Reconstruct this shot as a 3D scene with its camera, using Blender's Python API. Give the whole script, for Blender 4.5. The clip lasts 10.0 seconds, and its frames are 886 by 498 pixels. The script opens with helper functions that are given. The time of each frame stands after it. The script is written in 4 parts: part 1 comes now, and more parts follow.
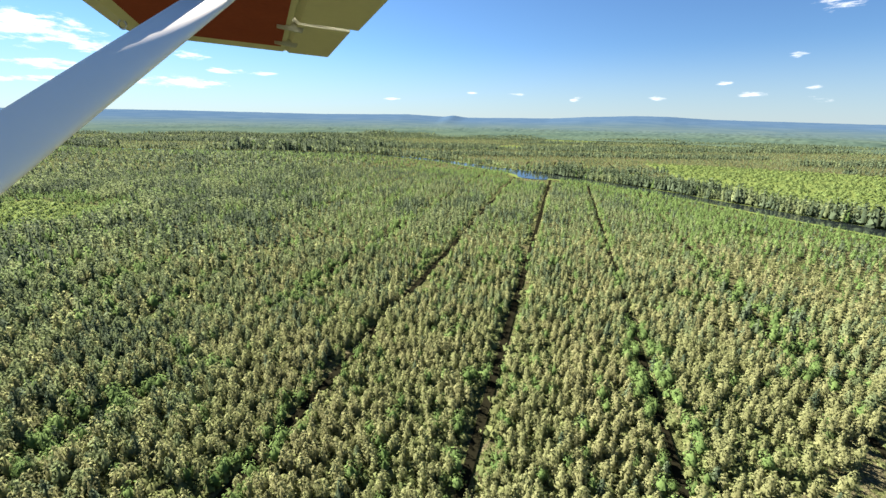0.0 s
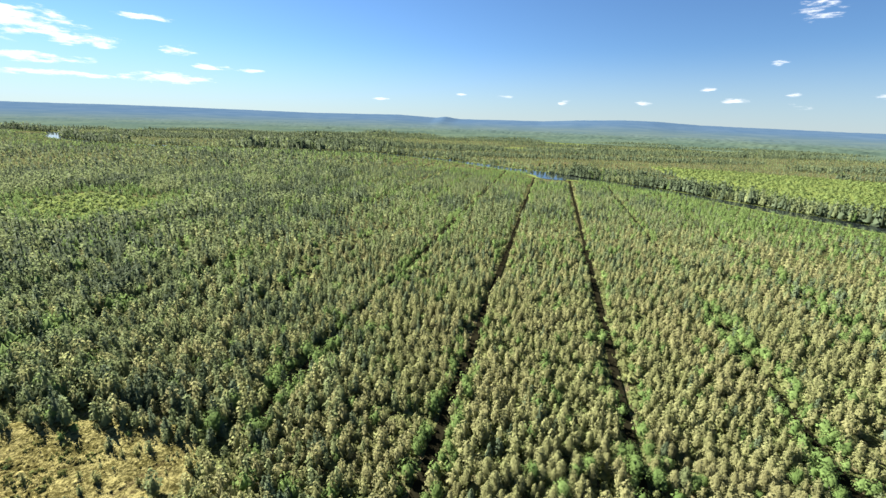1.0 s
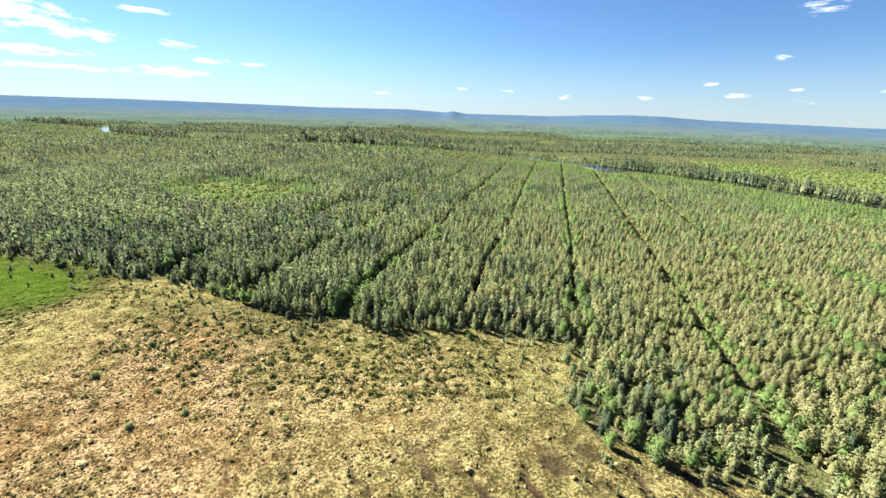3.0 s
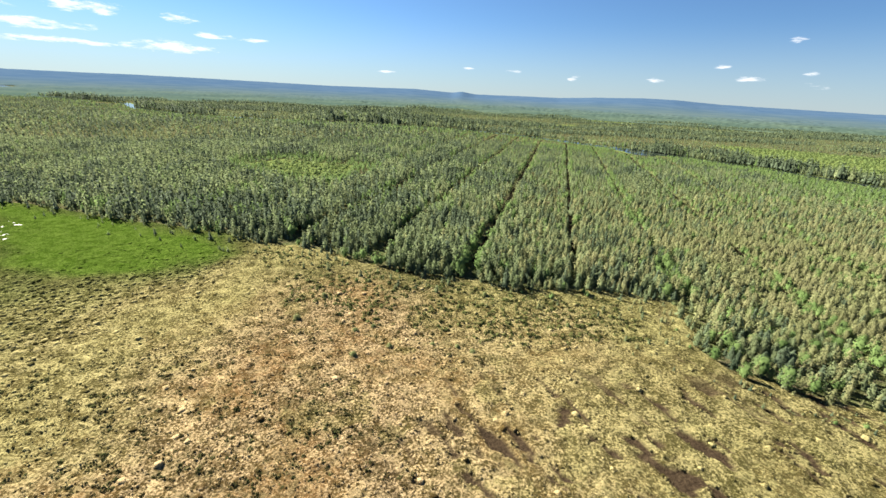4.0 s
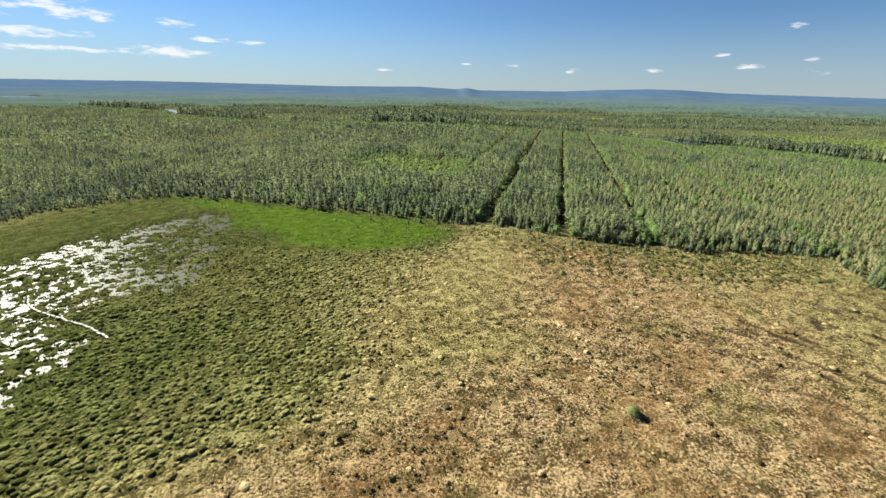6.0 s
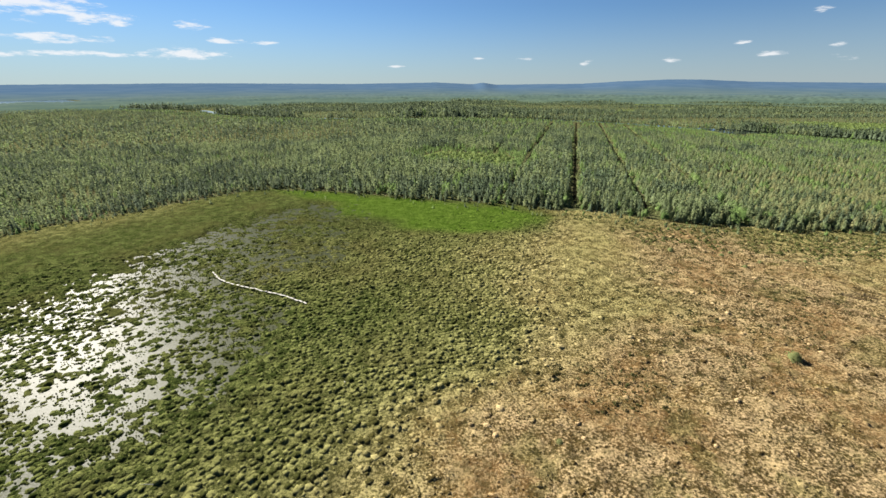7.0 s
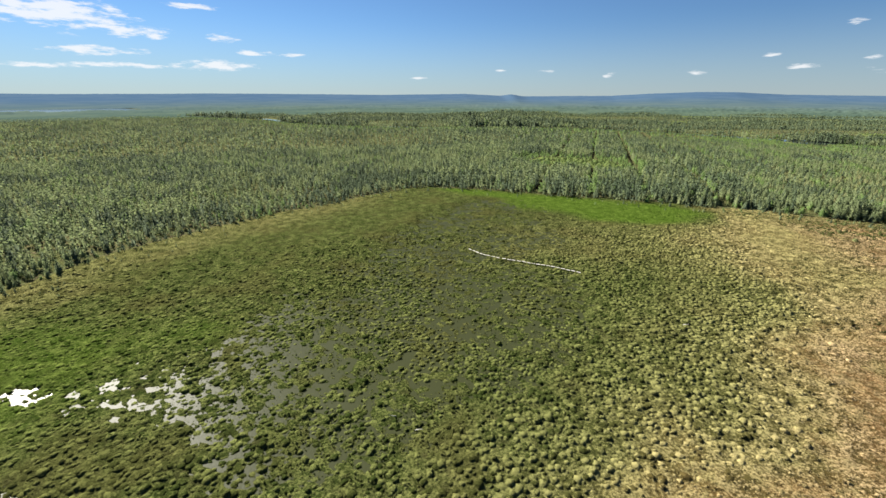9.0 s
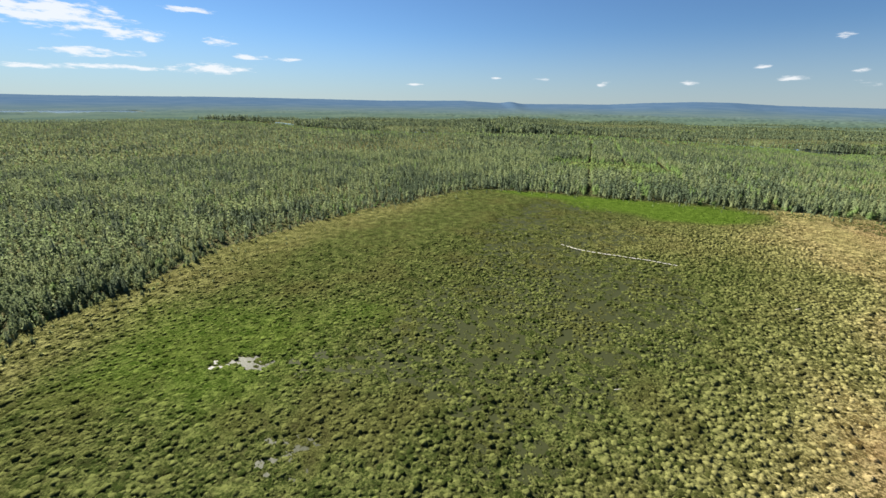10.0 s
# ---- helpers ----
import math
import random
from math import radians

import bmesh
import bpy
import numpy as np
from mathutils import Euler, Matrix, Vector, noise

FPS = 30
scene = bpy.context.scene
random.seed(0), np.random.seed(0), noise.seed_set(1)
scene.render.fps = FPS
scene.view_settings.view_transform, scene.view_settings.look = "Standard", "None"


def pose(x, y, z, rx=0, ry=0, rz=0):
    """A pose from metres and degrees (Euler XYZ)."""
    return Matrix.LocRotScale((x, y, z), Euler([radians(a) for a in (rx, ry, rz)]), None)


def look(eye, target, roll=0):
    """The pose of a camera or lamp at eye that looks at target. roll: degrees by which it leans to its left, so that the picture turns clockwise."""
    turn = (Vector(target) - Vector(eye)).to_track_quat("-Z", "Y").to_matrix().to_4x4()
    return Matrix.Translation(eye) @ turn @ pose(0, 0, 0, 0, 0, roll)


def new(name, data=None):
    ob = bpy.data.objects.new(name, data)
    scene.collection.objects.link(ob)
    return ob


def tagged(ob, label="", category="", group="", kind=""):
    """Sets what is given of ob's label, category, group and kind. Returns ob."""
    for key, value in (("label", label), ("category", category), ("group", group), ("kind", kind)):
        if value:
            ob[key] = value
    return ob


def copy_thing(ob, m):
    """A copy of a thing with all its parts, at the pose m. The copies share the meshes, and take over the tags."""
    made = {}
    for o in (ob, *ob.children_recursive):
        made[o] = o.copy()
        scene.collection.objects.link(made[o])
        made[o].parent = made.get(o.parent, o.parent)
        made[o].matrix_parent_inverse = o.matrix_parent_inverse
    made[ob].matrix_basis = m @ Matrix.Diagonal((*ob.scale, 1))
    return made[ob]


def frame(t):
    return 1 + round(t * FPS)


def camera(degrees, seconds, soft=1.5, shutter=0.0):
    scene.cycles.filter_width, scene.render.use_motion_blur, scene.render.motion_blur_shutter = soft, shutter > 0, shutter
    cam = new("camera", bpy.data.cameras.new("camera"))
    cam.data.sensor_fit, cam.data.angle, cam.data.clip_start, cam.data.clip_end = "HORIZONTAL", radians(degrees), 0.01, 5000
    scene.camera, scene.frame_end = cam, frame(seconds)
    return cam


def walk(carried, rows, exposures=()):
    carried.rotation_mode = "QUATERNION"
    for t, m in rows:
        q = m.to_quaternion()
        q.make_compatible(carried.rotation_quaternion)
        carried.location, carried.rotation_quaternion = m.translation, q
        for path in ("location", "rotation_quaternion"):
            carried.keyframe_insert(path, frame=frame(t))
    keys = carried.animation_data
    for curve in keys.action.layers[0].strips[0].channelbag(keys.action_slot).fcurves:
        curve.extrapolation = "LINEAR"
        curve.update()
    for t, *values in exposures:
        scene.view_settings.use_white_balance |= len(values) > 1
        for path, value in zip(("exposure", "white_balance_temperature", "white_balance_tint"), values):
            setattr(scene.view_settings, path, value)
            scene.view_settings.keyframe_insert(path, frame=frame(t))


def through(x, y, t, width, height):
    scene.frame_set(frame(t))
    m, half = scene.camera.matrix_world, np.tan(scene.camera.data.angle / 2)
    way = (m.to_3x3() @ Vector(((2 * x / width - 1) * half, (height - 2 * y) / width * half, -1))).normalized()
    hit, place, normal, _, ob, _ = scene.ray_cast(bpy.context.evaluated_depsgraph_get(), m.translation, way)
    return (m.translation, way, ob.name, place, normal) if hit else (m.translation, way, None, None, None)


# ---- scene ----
cam = camera(93.9, 10.0)
PATH = [
    (0, (-5.444, -4.988, 50.565), (-5.367, -3.084, 49.96), 1.0),
    (0.5, (-22.029, -12.649, 50.677), (-21.919, -10.744, 50.075), 1.6),
    (1, (-38.876, -19.82, 50.548), (-38.741, -17.916, 49.948), 2.0),
    (1.5, (-55.961, -27.111, 50.574), (-55.814, -25.209, 49.973), 2.2),
    (2, (-72.929, -34.483, 50.493), (-72.782, -32.58, 49.895), 2.1),
    (2.5, (-89.964, -41.586, 50.463), (-89.823, -39.683, 49.862), 1.9),
    (2.7, (-96.725, -44.444, 50.436), (-96.589, -42.543, 49.83), 1.8),
    (3.8, (-133.139, -59.111, 50.148), (-133.014, -57.238, 49.458), 3.1),
    (4, (-139.973, -61.771, 50.123), (-139.854, -59.903, 49.419), 2.9),
    (4.5, (-157.338, -68.267, 50.2), (-157.223, -66.406, 49.476), 2.9),
    (5, (-174.766, -74.696, 50.334), (-174.651, -72.835, 49.609), 2.4),
    (5.2, (-181.771, -77.363, 50.397), (-181.655, -75.502, 49.676), 2.2),
    (6.3, (-219.917, -92.831, 51.28), (-219.823, -90.967, 50.562), 0.7),
    (6.5, (-226.783, -95.286, 51.203), (-226.703, -93.423, 50.48), 0.4),
    (7, (-243.981, -101.308, 50.87), (-243.943, -99.449, 50.134), -0.2),
    (7.5, (-261.386, -107.439, 50.802), (-261.394, -105.584, 50.054), -0.5),
    (8, (-278.858, -113.443, 50.6), (-278.901, -111.587, 49.857), -0.6),
    (8.5, (-296.401, -119.069, 50.28), (-296.458, -117.205, 49.558), -0.4),
    (9, (-314.276, -124.653, 49.852), (-314.325, -122.777, 49.161), 0.1),
    (9.5, (-332.987, -130.804, 49.596), (-333.027, -128.919, 48.929), 0.5),
    (10, (-351.052, -136.697, 49.379), (-351.075, -134.81, 48.714), 0.9),
]
EXPOSURES = [(0, 2.54), (0.5, 2.46), (1.5, 2.48), (2.5, 2.70), (4.0, 2.34), (5.0, 2.14), (6.5, 1.97), (7.5, 1.93), (10, 2.02)]
walk(cam, [(t, look(eye, target, roll)) for t, eye, target, roll in PATH], EXPOSURES)

# ---- sky and sun ----
SUN_AZ, SUN_EL = -46.0, 31.0

CLOUDS = [  # azimuth, elevation, half width, half height in degrees
    (-41.0, 7.3, 6.0, 1.5), (-34.7, 6.2, 3.6, 0.6), (-38.6, 4.3, 4.2, 0.5), (-43.2, 2.8, 4.2, 0.3),
    (-26.7, 6.1, 2.2, 0.55), (-24.2, 4.7, 2.3, 0.3), (-19.8, 4.6, 1.8, 0.28), (-28.5, 3.3, 4.4, 0.75),
    (-37.2, 3.0, 4.5, 0.3), (40.1, 6.5, 0.9, 0.35), (27.9, 2.5, 1.1, 0.4), (34.3, 4.1, 1.1, 0.25),
    (18.9, 2.5, 1.0, 0.42), (11.2, 3.0, 1.3, 0.28), (5.7, 3.1, 0.8, 0.2), (-4.6, 2.2, 1.2, 0.2),
    (37.5, 2.9, 2.6, 0.35), (42.1, 3.6, 0.9, 0.3), (42.6, 2.4, 1.3, 0.4), (42.1, 11.0, 2.3, 1.1),
    (-48.0, 9.5, 5.0, 1.0), (-30.0, 9.0, 3.0, 0.35), (50.0, 3.2, 3.0, 0.5), (-60.0, 6.0, 7.0, 1.4),
]


class Net:
    """A small helper that adds nodes and links to one node tree."""

    def __init__(self, tree):
        self.tree = tree
        tree.nodes.clear()

    def add(self, kind, inputs=(), **props):
        node = self.tree.nodes.new(kind)
        for key, value in props.items():
            setattr(node, key, value)
        for key, value in (inputs.items() if isinstance(inputs, dict) else enumerate(inputs)):
            if value is None:
                continue
            if isinstance(value, bpy.types.NodeSocket):
                self.tree.links.new(value, node.inputs[key])
            else:
                node.inputs[key].default_value = value
        return node

    def math(self, op, a, b=None, c=None, clamp=False):
        return self.add("ShaderNodeMath", (a, b, c), operation=op, use_clamp=clamp).outputs[0]

    def mix(self, fac, a, b, blend="MIX"):
        a = (*a, 1) if isinstance(a, tuple) and len(a) == 3 else a
        b = (*b, 1) if isinstance(b, tuple) and len(b) == 3 else b
        return self.add("ShaderNodeMix", {0: fac, 6: a, 7: b}, data_type="RGBA", blend_type=blend).outputs[2]

    def noise(self, vec, scale, detail=3.0, rough=0.55):
        return self.add("ShaderNodeTexNoise", {"Vector": vec, "Scale": scale, "Detail": detail, "Roughness": rough}).outputs[0]

    def ramp(self, value, low, high):
        return self.add("ShaderNodeMapRange", {0: value, 1: low, 2: high}, interpolation_type="SMOOTHSTEP").outputs[0]


world = bpy.data.worlds.new("sky")
scene.world = world
world.use_nodes = True
net = Net(world.node_tree)
sky = net.add("ShaderNodeTexSky", sky_type="NISHITA", sun_disc=False, sun_elevation=radians(SUN_EL),
              sun_rotation=radians(SUN_AZ), air_density=0.9, dust_density=0.0, ozone_density=2.5)
way = net.add("ShaderNodeTexCoord").outputs["Generated"]
xyz = net.add("ShaderNodeSeparateXYZ", (way,)).outputs
warp = net.add("ShaderNodeMapping", {"Vector": way, "Scale": (26.0, 26.0, 120.0)}).outputs[0]
puff = net.noise(warp, 1.0, 6.0, 0.62)
az = net.math("MULTIPLY", net.math("ARCTAN2", xyz[0], xyz[1]), 57.2958)
el = net.math("MULTIPLY", net.math("ARCSINE", xyz[2]), 57.2958)
cover = None
for a, e, w, h in CLOUDS:
    p = net.math("MULTIPLY", net.math("SUBTRACT", az, a), 1 / w)
    q = net.math("MULTIPLY", net.math("SUBTRACT", el, e), 1 / h)
    one = net.math("SUBTRACT", 1.0 if a < 0 else 0.60, net.math("MULTIPLY_ADD", p, p, net.math("MULTIPLY", q, q)))
    cover = one if cover is None else net.math("MAXIMUM", cover, one)
body_mask = net.math("MULTIPLY_ADD", net.math("SUBTRACT", puff, 0.53), 5.0, cover)
veil = net.math("MULTIPLY", net.ramp(body_mask, -0.1, 1.0), 0.85)
clear = net.mix(1.0, sky.outputs[0], (0.69, 0.92, 1.18), "MULTIPLY")
clear = net.mix(net.math("MULTIPLY", net.ramp(el, 9.0, -1.0), 0.6), clear, (5.0, 5.8, 6.7))
lit = net.mix(veil, clear, (11.5, 11.7, 12.0))
back = net.add("ShaderNodeBackground", {0: lit, 1: 0.021})
net.add("ShaderNodeOutputWorld", (back.outputs[0],))

sun = new("sun", bpy.data.lights.new("sun", "SUN"))
sun.data.energy, sun.data.angle, sun.data.color = 5.0, radians(0.53), (1.0, 0.94, 0.84)
to_sun = Vector((math.sin(radians(SUN_AZ)) * math.cos(radians(SUN_EL)), math.cos(radians(SUN_AZ)) * math.cos(radians(SUN_EL)),
                 math.sin(radians(SUN_EL))))
sun.matrix_world = look(to_sun * 900, (0, 0, 0))


# ---- materials ----
def material(name):
    mat = bpy.data.materials.new(name)
    mat.use_nodes = True
    return mat, Net(mat.node_tree)


def leaf_material(name, dark, light, other, amount=0.35, through=0.35):
    """Foliage: leaf by leaf colour, patches of another tint across the stand, light through the leaf."""
    mat, n = material(name)
    spot = n.add("ShaderNodeNewGeometry").outputs["Position"]
    leaf = n.add("ShaderNodeNewGeometry").outputs["Random Per Island"]
    own = n.add("ShaderNodeAttribute", attribute_name="tint").outputs["Fac"]
    own = n.math("FRACT", n.math("ADD", own, n.add("ShaderNodeObjectInfo").outputs["Random"]))
    patch = n.ramp(n.noise(spot, 0.05, 4.0), 0.42, 0.62)
    tone = n.math("MULTIPLY_ADD", leaf, 0.18, n.math("MULTIPLY", own, 0.82))
    colour = n.mix(tone, dark, light)
    colour = n.mix(n.math("MULTIPLY", patch, amount), colour, other)
    front = n.add("ShaderNodeBsdfPrincipled", {"Base Color": colour, "Roughness": 0.85, "Specular IOR Level": 0.02})
    rear = n.add("ShaderNodeBsdfTranslucent", {"Color": n.mix(0.3, colour, (0.16, 0.21, 0.075))})
    both = n.add("ShaderNodeMixShader", (through, front.outputs[0], rear.outputs[0]))
    n.add("ShaderNodeOutputMaterial", (both.outputs[0],))
    return mat


def plain_material(name, dark, light, scale=2.0, rough=0.8, metal=0.0, bump=0.0, fine=12.0):
    mat, n = material(name)
    spot = n.add("ShaderNodeNewGeometry").outputs["Position"]
    grain = n.noise(spot, scale * fine, 4.0)
    blotch = n.noise(spot, scale, 4.0)
    colour = n.mix(n.math("MULTIPLY_ADD", grain, 0.5, n.math("MULTIPLY", blotch, 0.5)), dark, light)
    inputs = {"Base Color": colour, "Roughness": n.math("MULTIPLY_ADD", blotch, 0.2, rough - 0.1), "Metallic": metal,
              "Specular IOR Level": 0.5 if rough < 0.7 else 0.0}
    if bump:
        inputs["Normal"] = n.add("ShaderNodeBump", {"Height": grain, "Strength": bump, "Distance": 0.02}).outputs[0]
    n.add("ShaderNodeOutputMaterial", (n.add("ShaderNodeBsdfPrincipled", inputs).outputs[0],))
    return mat


PINE = leaf_material("pine_needles", (0.112, 0.144, 0.070), (0.186, 0.222, 0.110), (0.205, 0.222, 0.100), 0.35, 0.42)
DRY = leaf_material("dry_pine_needles", (0.200, 0.212, 0.094), (0.272, 0.280, 0.132), (0.285, 0.256, 0.134), 0.4, 0.52)
SPRUCE = leaf_material("spruce_needles", (0.038, 0.057, 0.034), (0.105, 0.135, 0.078), (0.115, 0.140, 0.074), 0.3, 0.24)
BIRCH = leaf_material("birch_leaves", (0.080, 0.132, 0.040), (0.165, 0.240, 0.080), (0.145, 0.205, 0.066), 0.4, 0.42)
WILLOW = leaf_material("willow_leaves", (0.085, 0.125, 0.036), (0.190, 0.250, 0.085), (0.165, 0.205, 0.075), 0.4, 0.42)
HEATH = leaf_material("heath_leaves", (0.0225, 0.026, 0.009), (0.0675, 0.07, 0.025), (0.075, 0.055, 0.0225), 0.4, 0.3)
SHRUB = leaf_material("bog_shrub_leaves", (0.0425, 0.0525, 0.015), (0.115, 0.1275, 0.0425), (0.1, 0.095, 0.035), 0.4, 0.35)
BUSH = leaf_material("undergrowth_leaves", (0.105, 0.136, 0.052), (0.215, 0.240, 0.096), (0.205, 0.195, 0.088), 0.4, 0.44)
BARK = plain_material("bark", (0.0275, 0.0225, 0.018), (0.1, 0.0825, 0.065), 3.0, 0.9)
PALE_BARK = plain_material("birch_bark", (0.11, 0.105, 0.095), (0.31, 0.3, 0.28), 3.0, 0.8)
DEAD = plain_material("weathered_wood", (0.30, 0.288, 0.255), (0.56, 0.54, 0.49), 3.0, 0.85)


def floor_material():
    """Moss, heather and litter under the trees, mottled at the scale of clumps and of stands."""
    mat, n = material("forest_floor")
    spot = n.add("ShaderNodeNewGeometry").outputs["Position"]
    wide, clump, fine = n.noise(spot, 0.035, 3.0), n.noise(spot, 0.55, 4.0, 0.65), n.noise(spot, 2.6, 4.0, 0.7)
    moss = n.mix(n.ramp(fine, 0.35, 0.65), (0.025, 0.031, 0.011), (0.1, 0.1075, 0.0425))
    litter = n.mix(n.ramp(fine, 0.35, 0.65), (0.048, 0.042, 0.024), (0.130, 0.114, 0.062))
    colour = n.mix(n.ramp(n.math("MULTIPLY_ADD", clump, 0.7, n.math("MULTIPLY", wide, 0.3)), 0.48, 0.58), moss, litter)
    bump = n.add("ShaderNodeBump", {"Height": clump, "Strength": 1.0, "Distance": 0.8})
    bsdf = n.add("ShaderNodeBsdfPrincipled", {"Base Color": colour, "Roughness": 0.95, "Specular IOR Level": 0.0, "Normal": bump.outputs[0]})
    n.add("ShaderNodeOutputMaterial", (bsdf.outputs[0],))
    return mat


FLOOR = floor_material()
HERB = plain_material("meadow_herbs", (0.070, 0.095, 0.024), (0.140, 0.168, 0.052), 0.08, 0.9)
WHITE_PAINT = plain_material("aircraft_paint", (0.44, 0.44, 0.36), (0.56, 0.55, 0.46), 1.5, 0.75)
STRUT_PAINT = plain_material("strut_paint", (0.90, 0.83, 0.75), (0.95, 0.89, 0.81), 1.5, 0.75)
RED_PAINT = plain_material("red_aircraft_paint", (0.17, 0.045, 0.036), (0.30, 0.080, 0.062), 2.5, 0.75)
METAL = plain_material("bracket_metal", (0.35, 0.34, 0.32), (0.5, 0.49, 0.47), 4.0, 0.4, 0.8)


def hazy_forest_material():
    """Forest of the plain in broad stands of different age; painted haze turns it paler and bluer towards the hills."""
    mat, n = material("hazy_distant_forest")
    spot = n.add("ShaderNodeNewGeometry").outputs["Position"]
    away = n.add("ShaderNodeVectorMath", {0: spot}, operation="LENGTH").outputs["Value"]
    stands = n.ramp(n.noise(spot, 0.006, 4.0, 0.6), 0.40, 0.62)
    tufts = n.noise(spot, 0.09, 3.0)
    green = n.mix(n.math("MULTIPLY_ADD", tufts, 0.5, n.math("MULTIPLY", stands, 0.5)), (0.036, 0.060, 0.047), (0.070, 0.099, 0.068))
    # pale and blue tones carry the haze, mixed in by distance
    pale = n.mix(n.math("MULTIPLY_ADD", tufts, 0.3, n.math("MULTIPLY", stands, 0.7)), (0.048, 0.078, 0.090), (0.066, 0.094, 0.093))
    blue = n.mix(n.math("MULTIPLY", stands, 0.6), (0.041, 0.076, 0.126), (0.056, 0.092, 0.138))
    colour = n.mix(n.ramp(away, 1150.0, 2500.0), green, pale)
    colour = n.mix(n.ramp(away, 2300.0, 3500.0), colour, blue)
    bsdf = n.add("ShaderNodeBsdfPrincipled", {"Base Color": colour, "Roughness": 1.0, "Specular IOR Level": 0.0})
    n.add("ShaderNodeOutputMaterial", (bsdf.outputs[0],))
    return mat


HAZY_FOREST = hazy_forest_material()


def water_material(name, deep, rough, wave, swell, shine):
    mat, n = material(name)
    spot = n.add("ShaderNodeNewGeometry").outputs["Position"]
    ripple = n.noise(spot, wave, 4.0, 0.65)
    bump = n.add("ShaderNodeBump", {"Height": ripple, "Strength": 1.0, "Distance": swell})
    bsdf = n.add("ShaderNodeBsdfPrincipled", {"Base Color": (*deep, 1), "Roughness": rough, "IOR": 1.33, "Specular IOR Level": shine, "Normal": bump.outputs[0]})
    n.add("ShaderNodeOutputMaterial", (bsdf.outputs[0],))
    return mat


BOG_WATER = water_material("bog_water", (0.030, 0.034, 0.014), 0.43, 2.2, 0.03, 0.05)
POOL_WATER = water_material("pool_water", (0.030, 0.034, 0.014), 0.40, 2.2, 0.03, 0.22)
RIVER_WATER = water_material("river_water", (0.010, 0.014, 0.014), 0.06, 0.4, 0.006, 0.5)


def bog_material():
    """Peat moss, sedge and dwarf shrub: zones of colour, tops of the hummocks paler than the hollows, whose dark
    includes painted shade.
    """
    mat, n = material("bog_moss")
    spot = n.add("ShaderNodeNewGeometry").outputs["Position"]
    zone = n.add("ShaderNodeSeparateColor", (n.add("ShaderNodeAttribute", attribute_name="zone").outputs["Color"],)).outputs
    form = n.add("ShaderNodeSeparateColor", (n.add("ShaderNodeAttribute", attribute_name="form").outputs["Color"],)).outputs
    big = n.noise(spot, 0.055, 4.0)
    mid = n.noise(spot, 0.33, 4.0)
    fine = n.noise(spot, 2.2, 5.0, 0.75)
    each = n.add("ShaderNodeNewGeometry").outputs["Random Per Island"]
    tone = n.math("MULTIPLY_ADD", fine, 0.55, n.math("MULTIPLY_ADD", mid, 0.25, n.math("MULTIPLY", each, 0.20)))
    tone = n.ramp(tone, 0.425, 0.555)
    green = n.mix(tone, (0.020, 0.030, 0.007), (0.098, 0.112, 0.034))
    green = n.mix(n.math("MULTIPLY", n.ramp(big, 0.45, 0.68), 0.4), green, (0.065, 0.059, 0.02))
    tan = n.mix(tone, (0.050, 0.034, 0.013), (0.458, 0.334, 0.180))
    tan = n.mix(n.math("MULTIPLY", n.ramp(big, 0.46, 0.62), 0.45), tan, (0.185, 0.1025, 0.04))
    tan = n.mix(n.math("MULTIPLY", n.ramp(mid, 0.52, 0.62), 0.25), tan, (0.0675, 0.0625, 0.0225))
    tan = n.mix(n.math("MULTIPLY", n.ramp(n.noise(spot, 0.10, 5.0, 0.6), 0.50, 0.62), 0.55), tan, n.mix(tone, (0.08, 0.055, 0.0175), (0.46, 0.345, 0.175)))
    tan = n.mix(n.math("MULTIPLY", n.ramp(n.noise(spot, 0.075, 5.0, 0.65), 0.55, 0.63), 0.5), tan, n.mix(tone, (0.035, 0.035, 0.009), (0.190, 0.168, 0.058)))
    clump = n.ramp(n.math("MULTIPLY_ADD", n.noise(spot, 0.95, 5.0, 0.7), 0.7, n.math("MULTIPLY", n.noise(spot, 0.11, 3.0), 0.45)), 0.59, 0.66)
    tan = n.mix(n.math("MULTIPLY", clump, 0.50), tan, (0.031, 0.028, 0.01))
    straw = n.mix(tone, (0.0675, 0.059, 0.02), (0.325, 0.290, 0.120))
    sedge = n.mix(tone, (0.030, 0.056, 0.006), (0.078, 0.118, 0.019))
    colour = n.mix(zone[0], green, tan)
    colour = n.mix(form[2], colour, straw)
    colour = n.mix(zone[1], colour, sedge)
    # wet hollows, with the shade between tussocks put into the colour
    hollow_shade = n.mix(n.ramp(fine, 0.3, 0.7), (0.02, 0.021, 0.008), (0.05, 0.047, 0.02))
    colour = n.mix(form[0], colour, hollow_shade)
    mud = n.mix(n.ramp(fine, 0.3, 0.7), (0.024, 0.0165, 0.01), (0.06, 0.0425, 0.025))
    colour = n.mix(form[1], colour, mud)
    bump = n.add("ShaderNodeBump", {"Height": fine, "Strength": 1.0, "Distance": 0.42})
    bsdf = n.add("ShaderNodeBsdfPrincipled", {"Base Color": colour, "Roughness": 1.0, "Specular IOR Level": 0.0, "Normal": bump.outputs[0]})
    n.add("ShaderNodeOutputMaterial", (bsdf.outputs[0],))
    return mat


BOG = bog_material()


